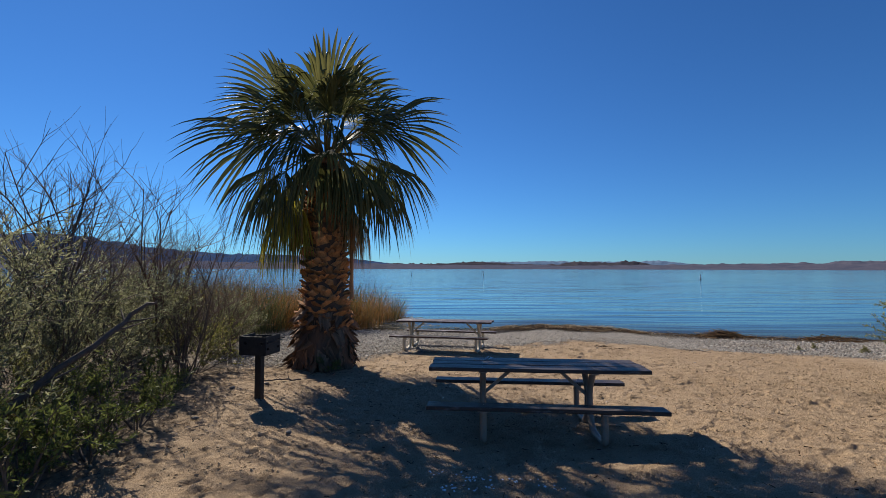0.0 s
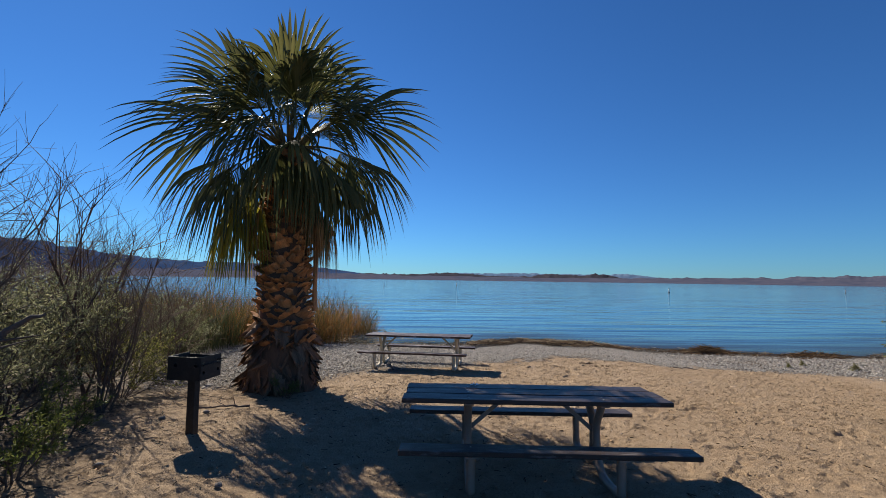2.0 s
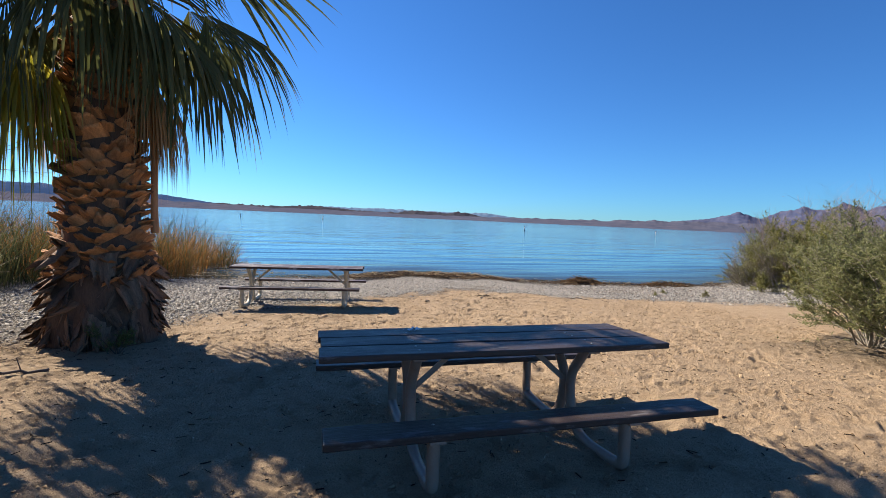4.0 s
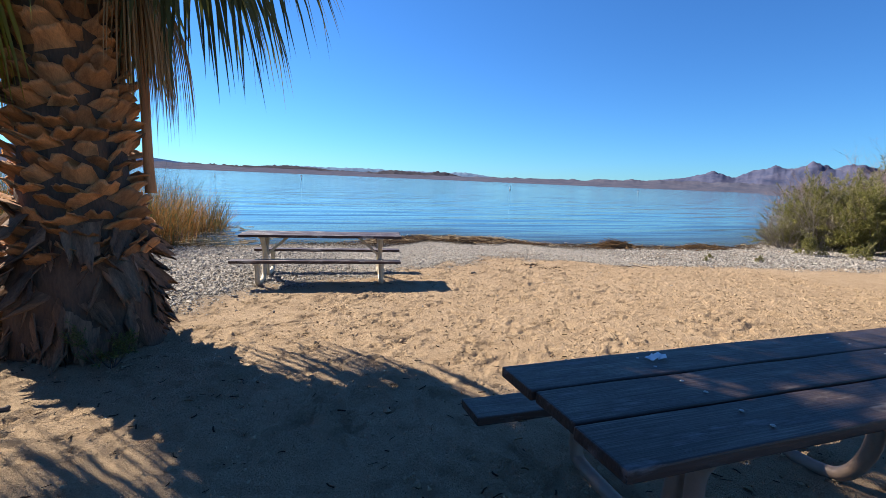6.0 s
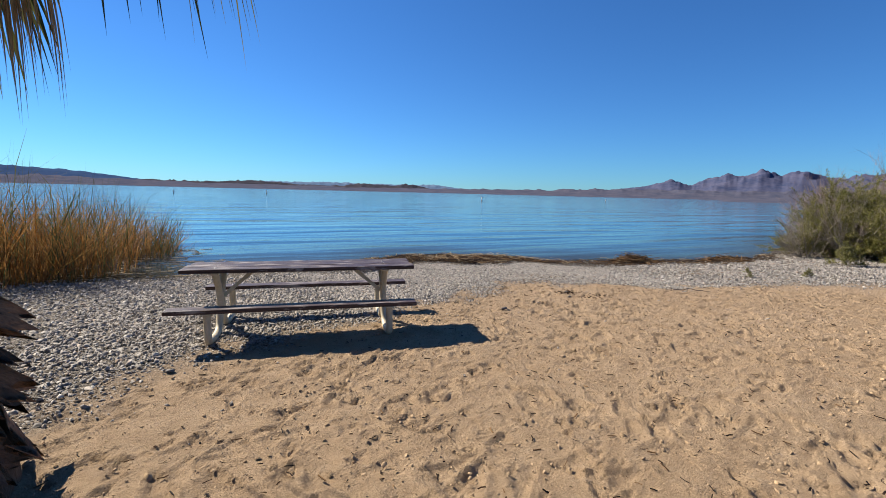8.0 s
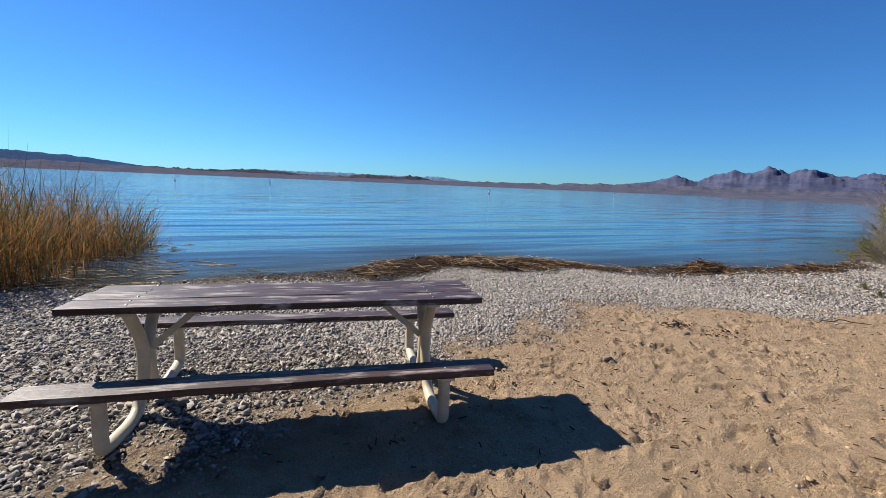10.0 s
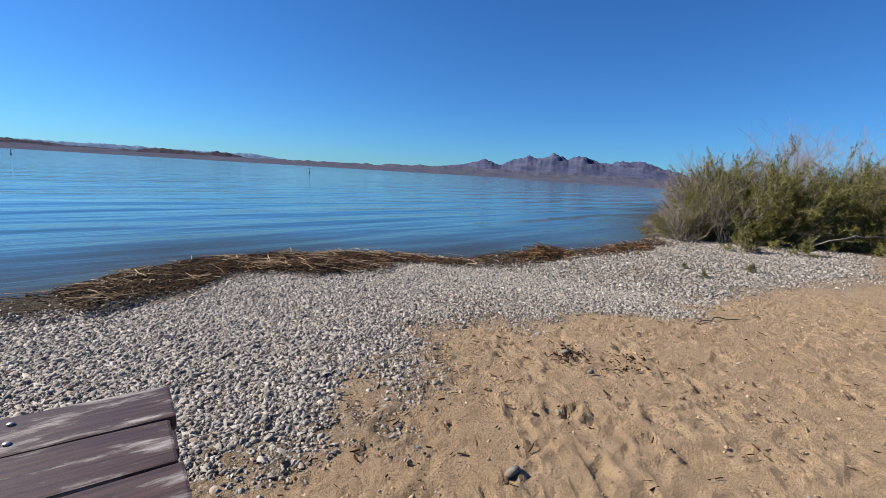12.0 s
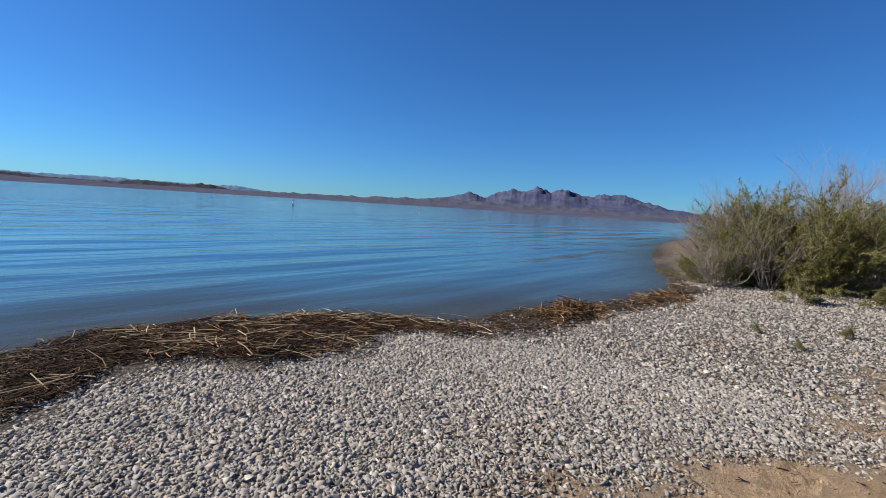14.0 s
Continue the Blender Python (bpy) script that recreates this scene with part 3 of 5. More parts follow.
def picnic_table(spot, turn, tilt, label, wood, pipe, reach, seed, half, w, gap, top, seat, out, shifts):
    """spot: the foot of the table; tilt: how far it leans with the beach, in degrees about its length and its width."""
    g = random.Random(seed)
    t = tagged(stand("picnic_table", *spot, turn), label, "picnic table", "picnic tables on the beach")
    t.matrix_world = t.matrix_world @ pose(0, 0, 0, tilt[0], tilt[1], 0)
    for k in (-1, 0, 1):
        shift = g.uniform(-0.012, 0.012)
        b = board(t, "tabletop_board", (-half + shift, k * (w + gap) - w / 2, top - 0.042), (half + shift, k * (w + gap) + w / 2, top), wood, g)
        for sx in (-reach, reach):
            for dy in (-0.05, 0.05):
                bolt(b, sx + g.uniform(-0.01, 0.01), k * (w + gap) + dy, top + 0.001)
    for side, shift in zip((-1, 1), shifts):
        b = board(t, "bench_board", (-half + shift, side * out - w * 0.44, seat - 0.042), (half + shift, side * out + w * 0.44, seat), wood, g)
        for sx in (-reach, reach):
            bolt(b, sx, side * out + g.uniform(-0.03, 0.03), seat + 0.001)
    for sx in (-reach, reach):
        inner = sx - math.copysign(0.36, sx)
        for side in (-1, 1):
            run = rounded([(sx, side * 0.23, top - 0.05), (sx, side * 0.17, top - 0.13), (sx, side * 0.055, 0.47), (sx, side * 0.04, 0.36), (sx, side * 0.06, 0.22), (sx, side * 0.14, 0.07), (sx, side * 0.27, 0.03),
                           (sx, side * (out - 0.14), 0.045), (sx, side * (out - 0.02), 0.06), (sx, side * out, 0.1), (sx, side * out, 0.2), (sx, side * out, seat - 0.043)], 3)
            tube_part("bent_pipe_leg", [(run, np.full(len(run), 0.036))], pipe, t, sides=14)
        bm = bmesh.new()
        ways = Vector((sx - math.copysign(0.03, sx), 0, 0.40)) - Vector((inner, 0, top - 0.05))
        box(bm, (0, -0.02, -0.004), (ways.length, 0.02, 0.004), 0.0015)
        bmesh.ops.transform(bm, matrix=Matrix.Translation((inner, 0, top - 0.05)) @ ways.to_track_quat("X", "Y").to_matrix().to_4x4(), verts=bm.verts[:])
        part("diagonal_brace", bm, pipe, t, "thin flat diagonal brace")
        bm = bmesh.new()
        box(bm, (sx - 0.045, -1.4 * w, top - 0.064), (sx + 0.045, 1.4 * w, top - 0.0425), 0.004)
        part("cross_cleat", bm, pipe, t)
        for side in (-1, 1):
            bm = bmesh.new()
            box(bm, (sx - 0.045, side * out - w * 0.42, seat - 0.058), (sx + 0.045, side * out + w * 0.42, seat - 0.0425), 0.003)
            part("bench_bracket", bm, pipe, t)
    return t


NEAR_TABLE = picnic_table((1.384, 4.41, 0.121), -4.3, (-2.2, 0), "dark-stained wooden picnic table on tan bent-pipe legs in the sand", BOARD_DARK, PIPE_TAN, 0.61, 4, 1.21, 0.232, 0.012, 0.736, 0.415, 0.665, (0.016, -0.013))
FAR_TABLE = picnic_table((0.34, 10.785, -0.107), -12.5, (-0.8, -0.3), "worn brown wooden picnic table on cream bent-pipe legs by gravel", BOARD_WORN, PIPE_CREAM, 0.9, 9, 1.229, 0.2, 0.008, 0.742, 0.405, 0.615, (-0.042, 0.041))


# ---- a pedestal grill ----
def holed_panel(parent, m, width, height, holes, name="side_panel"):
    bm = bmesh.new()
    edges = []
    loops = [[(-width / 2, 0), (width / 2, 0), (width / 2, height), (-width / 2, height)]]
    loops += [[(cx + r * math.cos(a), cz + r * math.sin(a)) for a in np.arange(12) * math.tau / 12] for cx, cz, r in holes]
    for loop in loops:
        vs = [bm.verts.new((a, 0, b)) for a, b in loop]
        edges += [bm.edges.new((vs[i], vs[(i + 1) % len(vs)])) for i in range(len(vs))]
    bmesh.ops.triangle_fill(bm, edges=edges, use_beauty=True, use_dissolve=False)
    r = bmesh.ops.extrude_face_region(bm, geom=bm.faces[:])
    for v in (v for v in r["geom"] if isinstance(v, bmesh.types.BMVert)):
        v.co.y += 0.006
    bmesh.ops.recalc_face_normals(bm, faces=bm.faces[:])
    bmesh.ops.transform(bm, matrix=m, verts=bm.verts[:])
    return part(name, bm, IRON, parent)


def pedestal_grill(x, y, turn):
    t = tagged(stand("pedestal_grill", x, y, float(land(x, y)), turn), "black iron pedestal grill on a single post in the sand", "grill")
    w, d, h, base = 0.39, 0.34, 0.25, 0.625
    bm = bmesh.new()
    box(bm, (-0.045, -0.045, -0.2), (0.045, 0.045, base - 0.003), 0.008)
    part("post", bm, IRON, t, "square black steel post")
    bm = bmesh.new()
    box(bm, (-w / 2, -d / 2, base - 0.003), (w / 2, d / 2, base + 0.005), 0.001)
    part("firebox_floor", bm, IRON, t)
    holes = [(-0.12, 0.17, 0.024), (0.12, 0.17, 0.024), (-0.12, 0.08, 0.02), (0.12, 0.08, 0.02)]
    holed_panel(t, pose(0, -d / 2 - 0.006, base), w, h, [(-0.1, 0.16, 0.024), (0.14, 0.16, 0.024)])
    holed_panel(t, pose(0, d / 2, base), w, h * 0.9, holes[:2])
    holed_panel(t, pose(w / 2 + 0.006, 0, base, 0, 0, 90), d, h, holes)
    holed_panel(t, pose(-w / 2, 0, base, 0, 0, 90), d, h, holes)
    bars = [([(-w / 2 + 0.01 + i * 0.03, -d / 2 + 0.003, base + 0.17), (-w / 2 + 0.01 + i * 0.03, d / 2 - 0.003, base + 0.17)], [0.005, 0.005]) for i in range(15)]
    grate = tube_part("grate", bars, IRON, t, "flat rod cooking grate", 6)
    tube_part("grate_handle", [(rounded([(w / 2 - 0.05, d / 2, base + 0.18), (w / 2 + 0.07, d / 2 - 0.02, base + 0.2), (w / 2 + 0.09, d / 2 - 0.03, base + 0.2)], 1), [0.008] * 6)], IRON, grate, sides=6)
    bm = bmesh.new()
    box(bm, (-0.075, -0.075, base - 0.02), (0.075, 0.075, base - 0.004), 0.003)
    part("mounting_plate", bm, IRON, t)
    return t


pedestal_grill(-2.215, 5.33, -12)


# ---- the fan palm ----
def fan_frond(parent, g, hub, az, lift, stalk, length, droop, material, petiole=True, spread=70, count=32, roll=None, fold=0.75):
    """A fan leaf: a stalk, and a blade of pleated fingers that are joined near its heart, fold down to the sides and hang at their tips."""
    az, lift = radians(az), radians(lift)
    way = np.array((math.cos(az) * math.cos(lift), math.sin(az) * math.cos(lift), math.sin(lift)))
    start = np.array(hub) + np.array((math.cos(az), math.sin(az), 0)) * 0.12
    s = np.linspace(0, 1, 9)[:, None]
    line = start + way * stalk * s + np.array((0, 0, -1)) * (0.10 + 0.45 * droop) * stalk * s ** 2.2 * max(math.cos(lift), 0.15)
    end = line[-1]
    d = line[-1] - line[-2]
    d /= np.linalg.norm(d)
    side = np.cross(d, (0, 0, 1))
    side /= np.linalg.norm(side) + 1e-6
    roll = g.uniform(-0.7, 0.7) if roll is None else roll
    up = np.cross(side, d)
    side, up = side * math.cos(roll) + up * math.sin(roll), up * math.cos(roll) - side * math.sin(roll)
    verts, faces = [], []
    steps = np.array((0.03, 0.2, 0.4, 0.55, 0.7, 0.85, 1.0))
    dth = radians(2 * spread) / count
    tuft = [g.uniform(-0.05, 0.05) for _ in range(count // 4 + 2)]
    for i in range(count):
        th = radians(-spread) + (i + 0.5) * dth + g.uniform(-0.015, 0.015)
        ray = d * math.cos(th) + side * math.sin(th) + up * (0.08 - fold * abs(math.sin(th)) ** 1.5)
        ray /= np.linalg.norm(ray)
        cross = -d * math.sin(th) + side * math.cos(th)
        ln = length * (0.72 + 0.28 * math.cos(th)) * g.uniform(0.9, 1.08)
        fall = 0.12 + droop * g.uniform(0.75, 1.3) + (0.35 if g.random() < 0.14 else 0)
        twist = tuft[i // 4] * 2 + g.uniform(-0.05, 0.05)
        at = len(verts)
        for k, u in enumerate(steps):
            width = ln * u * math.tan(dth / 2) * 1.06 if u <= 0.55 else ln * 0.55 * math.tan(dth / 2) * 1.06 * (1 - (u - 0.55) / 0.45) ** 0.75
            drop = fall * ln * (0.2 * u ** 2 + 0.55 * max(0, u - 0.5) ** 1.5 / 0.36)
            p = end + ray * ln * u * (1 - 0.22 * fall * u * u) + np.array((0, 0, -drop)) + cross * twist * ln * max(0, u - 0.4)
            crease = up * width * 0.75
            verts += [p - cross * width, p + crease, p + cross * width]
            if k:
                a = at + 3 * (k - 1)
                faces += [(a, a + 1, a + 4, a + 3), (a + 1, a + 2, a + 5, a + 4)]
    frond = under("fan_leaf", mesh_of("fan_leaf", verts, faces, material), parent)
    if petiole:
        rad = np.linspace(0.03, 0.012, len(line))
        tube_part("leaf_stalk", [(line, rad)], PETIOLE if material is not FROND_DEAD else FROND_DEAD, frond, sides=6)
    return frond


def palm(x, y):
    g = random.Random(21)
    z = float(land(x, y))
    t = tagged(stand("fan_palm", x, y, z), "fan palm with green fronds, dead skirt and shaggy brown trunk", "palm tree")

    def girth(h):
        return float(np.interp(h, [-0.2, 0.05, 0.35, 0.7, 0.95, 1.6, 2.4, 3.2, 4.0, 4.35], [0.62, 0.6, 0.55, 0.5, 0.44, 0.37, 0.35, 0.32, 0.22, 0.1]))

    rows, sides = 46, 26
    verts = []
    for r in range(rows):
        h = -0.2 + 4.55 * r / (rows - 1)
        for k in range(sides):
            a = k * math.tau / sides
            q = girth(h) * (1 + 0.06 * noise.noise(Vector((math.cos(a) * 2.5, math.sin(a) * 2.5, h * 3))))
            verts.append((q * math.cos(a), q * math.sin(a), h))
    faces = [(r * sides + k, r * sides + (k + 1) % sides, (r + 1) * sides + (k + 1) % sides, (r + 1) * sides + k) for r in range(rows - 1) for k in range(sides)]
    trunk = under("trunk", mesh_of("trunk", verts, faces, TRUNK, True), t, "brown fibrous palm trunk")

    def shell(name, width, height, flare, thick, seed, tatter, material):
        """A cut leaf base: a curved wedge with a torn upper rim."""
        q = random.Random(seed)
        nu, nv = 7, 5
        vs = []
        torn = [q.uniform(-tatter, tatter) for _ in range(nu)]
        for layer in (0, 1):
            for j in range(nv):
                v = j / (nv - 1)
                for i in range(nu):
                    u = i / (nu - 1) * 2 - 1
                    wide = width * (1 - 0.35 * v) * (1 + 0.1 * q.uniform(-1, 1))
                    out = flare * v ** 1.3 + 0.03 * (1 - u * u) * (0.3 + v) - layer * thick * (1 - 0.75 * v)
                    vs.append((u * wide / 2, -out - 0.01 + q.uniform(-0.006, 0.006), height * v + torn[i] * v * height - 0.10 * height * u * u * v))
        fs = []
        for layer in (0, 1):
            o = layer * nu * nv
            for j in range(nv - 1):
                for i in range(nu - 1):
                    f = (o + j * nu + i, o + j * nu + i + 1, o + (j + 1) * nu + i + 1, o + (j + 1) * nu + i)
                    fs.append(f if layer == 0 else f[::-1])
        o = nu * nv
        rim = [j * nu for j in range(nv)]
        top = [(nv - 1) * nu + i for i in range(nu)]
        far = [j * nu + nu - 1 for j in range(nv)]
        for line in (rim, top, far):
            fs += [(a, b, b + o, a + o) for a, b in zip(line, line[1:])]
        return mesh_of(name, vs, fs, material, False)

    boots = [shell("leaf_base", 0.26, 0.12, 0.12, 0.06, s, 0.22, BOOT) for s in range(8)]
    flakes = [shell("bark_flake", 0.30, 0.34, 0.15, 0.02, 50 + s, 0.5, BARK) for s in range(6)]
    h, row = 0.80, 0
    while h < 4.1:
        n = 11 if h < 3.3 else 7
        for k in range(n):
            a = (k + 0.5 * (row % 2)) * 360 / n + g.uniform(-8, 8)
            r = girth(h)
            b = under("leaf_base", g.choice(boots), trunk)
            s = g.uniform(0.7, 1.1) * (1 if h < 3.3 else 1.25)
            b.matrix_basis = pose(0, 0, h + g.uniform(-0.04, 0.04), 0, 0, a + 90) @ pose(0, -r + 0.02, 0, g.uniform(-16, 16), g.uniform(-32, 32), g.uniform(-14, 14)) @ Matrix.Scale(s, 4)
        h += 0.108
        row += 1
    for ring, (h, n, tip) in enumerate(((1.08, 14, 140), (0.94, 15, 142), (0.8, 16, 142), (0.66, 17, 146), (1.2, 10, 150), (0.5, 17, 150), (0.34, 17, 154), (0.2, 17, 158))):
        for k in range(n):
            a = (k + 0.37 * ring) * 360 / n + g.uniform(-9, 9)
            b = under("bark_flake", g.choice(flakes), trunk, "dark curled flake of old bark")
            s = g.uniform(0.55, 1.0)
            b.matrix_basis = pose(0, 0, h + g.uniform(-0.06, 0.06), 0, 0, a + 90) @ pose(0, -girth(h) + 0.03, 0, tip + g.uniform(-42, 16), g.uniform(-48, 48), g.uniform(-26, 26)) @ Matrix.Scale(s, 4)
    hub = (0, 0, 4.3)
    # azimuth, lift, stalk, blade, droop and roll of each living leaf: the tall ones, the ring at mid height, the drooping ring
    green = [(184, 33, 1.25, 2.0, 0.22, 0.9), (168, 58, 1.2, 2.15, 0.12, 0.9), (105, 84, 1.3, 2.0, 0.08, 0.3), (46, 74, 1.2, 1.95, 0.22, -0.4), (2, 45, 1.2, 1.9, 0.16, -0.9), (275, 76, 1.0, 1.5, 0.25, -0.2), (215, 66, 0.95, 1.45, 0.25, 0.5),
             (135, 46, 0.9, 1.45, 0.3, 0.5), (232, 46, 0.7, 1.25, 0.4, 0.4), (312, 50, 0.7, 1.2, 0.4, -0.3), (55, 46, 0.9, 1.4, 0.3, -0.5), (280, 40, 0.65, 1.2, 0.5, 0),
             (187, 6, 0.95, 1.45, 0.5, 0.7), (177, -12, 0.9, 1.4, 0.6, 0.5), (216, -8, 0.75, 1.2, 0.7, 0.4), (358, 8, 1.0, 1.45, 0.5, -0.8), (8, -8, 0.85, 1.3, 0.6, -0.6), (346, -12, 0.75, 1.15, 0.65, -0.5),
             (268, 4, 0.6, 1.2, 0.75, 0), (292, 18, 0.65, 1.2, 0.65, 0.2), (246, 20, 0.65, 1.15, 0.6, 0), (322, 0, 0.7, 1.1, 0.7, -0.3), (305, -14, 0.6, 1.0, 0.75, -0.2),
             (90, 8, 0.95, 1.4, 0.55, 0), (62, 26, 1.0, 1.35, 0.4, 0), (120, 12, 0.95, 1.4, 0.5, 0.2), (38, 24, 1.0, 1.3, 0.4, -0.2), (150, -4, 0.95, 1.35, 0.6, 0.3), (80, 46, 0.85, 1.4, 0.25, 0.3),
             (192, 48, 1.1, 1.6, 0.25, 0.6), (20, 58, 1.1, 1.5, 0.25, -0.6), (140, 68, 1.0, 1.6, 0.15, 0.3), (75, 66, 1.05, 1.6, 0.15, -0.1), (300, 66, 0.85, 1.4, 0.35, -0.2), (250, 58, 0.8, 1.35, 0.4, 0.2), (340, 46, 0.9, 1.35, 0.35, -0.5), (204, 36, 0.85, 1.4, 0.4, 0.6),
             (92, -4, 1.2, 1.4, 0.6, 0), (112, 0, 1.2, 1.4, 0.55, 0.1)]
    for az, lift, stalk, length, droop, roll in green:
        fan_frond(t, g, hub, az + g.uniform(-4, 4), lift + g.uniform(-3, 3), stalk, length, droop, FROND, roll=roll + g.uniform(-0.15, 0.15))
    for az, lift in ((200, -36), (187, -43), (214, -38), (180, -26)):
        tagged(fan_frond(t, g, (0, 0, 4.1), az, lift, 0.75, 1.15, 0.8, FROND_YELLOW, roll=0.5), "yellowing drooping palm leaf")
    for az, lift in ((6, -46), (352, -52), (24, -50), (50, -58), (85, -60), (125, -58), (160, -56), (208, -60), (338, -50), (14, -52)):
        tagged(fan_frond(t, g, (0, 0, 4.02), az, lift, g.uniform(0.6, 0.8), g.uniform(0.65, 0.85), 1.1, FROND_DEAD, spread=60, count=30), "dead tan palm leaf hanging against the trunk")
    strap = rounded([(0.34, 0.02, 3.7), (0.50, 0.04, 3.1), (0.53, 0.06, 2.4), (0.515, 0.07, 1.75), (0.525, 0.08, 1.35)], 2)
    tube_part("dead_leaf_stalk", [(strap, np.linspace(0.02, 0.05, len(strap)))], STALK_DEAD, t, "orange-brown dry leaf stalk hanging down the trunk", 8)
    return t


palm(-2.1, 8.25)


# ---- shrubs, bare trees and reeds ----
def branching(g, height, spread, stems, levels, kids, wiggle=0.12, lift=0.25, thick=0.014):
    """Lines of (points, radii, level) for a plant that forks from the ground up."""
    out = []

    def grow(p, d, length, r, level):
        n = 5 if level == 0 else 3
        pts = [p]
        for i in range(n):
            d = d + np.array((g.gauss(0, wiggle), g.gauss(0, wiggle), g.gauss(0, wiggle * 0.7) + lift * 0.08))
            d = d / np.linalg.norm(d)
            pts.append(pts[-1] + d * length / n)
        pts = np.array(pts)
        out.append((pts, np.linspace(r, r * 0.45, n + 1), level))
        if level + 1 < levels:
            for _ in range(kids[level]):
                u = g.uniform(0.25, 1.0)
                i = min(int(u * n), n - 1)
                q = pts[i] + (pts[i + 1] - pts[i]) * (u * n - i)
                w = pts[i + 1] - pts[i]
                w = w / np.linalg.norm(w) + np.array((g.gauss(0, 0.55), g.gauss(0, 0.55), g.gauss(0.15, 0.4)))
                grow(q, w / np.linalg.norm(w), length * g.uniform(0.38, 0.62), r * 0.5, level + 1)

    for _ in range(stems):
        a, tilt = g.uniform(0, math.tau), abs(g.gauss(0, spread))
        d = np.array((math.cos(a) * math.sin(tilt), math.sin(a) * math.sin(tilt), math.cos(tilt)))
        foot = np.array((math.cos(a), math.sin(a), 0)) * g.uniform(0, 0.16) + np.array((0, 0, -0.03))
        grow(foot, d, height * g.uniform(0.7, 1.05) * (1 - 0.2 * min(tilt, 1)), thick * g.uniform(0.7, 1.3), 0)
    return out


def leaves_on(lines, rng, per_metre, length, width, levels, low=0.0):
    """Narrow pointed leaves set along the twigs."""
    base, ways = [], []
    for pts, _, level in lines:
        if level not in levels:
            continue
        seg = np.diff(pts, axis=0)
        n = max(int(np.linalg.norm(seg, axis=1).sum() * per_metre), 2)
        u = rng.uniform(0.1, 1, n) * len(seg)
        i = np.minimum(u.astype(int), len(seg) - 1)
        base.append(pts[i] + seg[i] * (u - i)[:, None])
        ways.append(seg[i] / np.linalg.norm(seg[i], axis=1, keepdims=True))
    p, w = np.vstack(base), np.vstack(ways)
    keep = p[:, 2] > low
    p, w = p[keep], w[keep]
    n = len(p)
    d = w * 0.8 + rng.normal(0, 0.6, (n, 3))
    d /= np.linalg.norm(d, axis=1, keepdims=True)
    s = np.cross(d, rng.normal(0, 1, (n, 3)))
    s /= np.linalg.norm(s, axis=1, keepdims=True)
    ln, wd = length * rng.uniform(0.6, 1.3, (n, 1)), width * rng.uniform(0.7, 1.3, (n, 1))
    p = p + rng.normal(0, 0.006, (n, 3))
    verts = np.stack((p, p + d * ln * 0.45 + s * wd / 2, p + d * ln, p + d * ln * 0.45 - s * wd / 2), 1).reshape(-1, 3)
    return verts, np.arange(4 * n).reshape(-1, 4)


def shrub(label, height, spread, seed, leaf, twig, stems=16, density=95, leaf_length=0.06, kids=(7, 5), slim=0.3):
    g, rng = random.Random(seed), np.random.default_rng(seed)
    t = tagged(new("shrub"), label, "shrub", "desert shrubs")
    lines = branching(g, height, spread, stems, 3, kids)
    v, f = tubes([(p, r) for p, r, _ in lines], 3)
    under("stem", mesh_of("stem", v, f, twig), t)
    v, f = leaves_on(lines, rng, density, leaf_length, leaf_length * slim, (1, 2), 0.04)
    under("foliage", mesh_of("foliage", v, f, leaf), t)
    return t


def bare_tree(x, y, height, seed, label, twig, stems, spread, kids=(8, 6, 3), thick=0.022, levels=4, lean=(0, 0)):
    g = random.Random(seed)
    t = tagged(stand("bare_shrub", x, y, float(land(x, y))), label, "bare shrub", "leafless shrubs")
    lines = branching(g, height, spread, stems, levels, kids, 0.13, 0.5, thick)
    main = [(p, r) for p, r, level in lines if level == 0]
    fine = [(p, r) for p, r, level in lines if level > 0]
    for k, (p, r) in enumerate(main):
        v, f = tubes([(p, r)], 6)
        under("stem", mesh_of("stem", v, f, twig, True), t)
    v, f = tubes(fine, 3)
    under("crown", mesh_of("crown", v, f, twig), t)
    t.matrix_world = t.matrix_world @ pose(0, 0, 0, lean[0], lean[1], 0)
    return t


def put(master, spots):
    """Sets a plant and its copies on the ground at (x, y, turn, scale)."""
    for k, (x, y, turn, size) in enumerate(spots):
        m = pose(x, y, float(land(x, y)), 0, 0, turn) @ Matrix.Scale(size, 4)
        if k:
            copy_thing(master, m)
        else:
            master.matrix_world = m


GREY = "grey-green feathery desert shrub on the sand"
put(shrub(GREY, 1.65, 0.55, 101, LEAF_GREY, TWIG, 15, 70, leaf_length=0.05, slim=0.24), [(-3.55, 2.3, 0, 0.95), (-4.75, 5.9, 70, 1.0), (-6.9, 9.6, 160, 1.05), (-6.4, 4.4, 220, 1.0), (-9.6, 10.2, 20, 1.05), (-8.8, 13.2, 120, 1.0)])
put(shrub(GREY, 1.7, 0.6, 102, LEAF_GREY, TWIG, 15, 70, leaf_length=0.05, slim=0.24), [(-4.25, 4.1, 0, 0.95), (-5.7, 7.6, 100, 1.0), (-5.3, 10.9, 240, 0.8), (-8.0, 7.0, 310, 1.05), (-5.4, 2.6, 30, 1.0), (-10.8, 8.4, 77, 1.0)])
put(shrub("olive-green shrub with fine upright sprays", 1.5, 0.5, 103, LEAF_BRIGHT, TWIG, 13, 48), [(-4.3, 7.4, 0, 0.75), (-3.55, 3.3, 140, 0.6), (-7.3, 12.0, 60, 0.95), (-6.3, 6.0, 15, 1.0)])
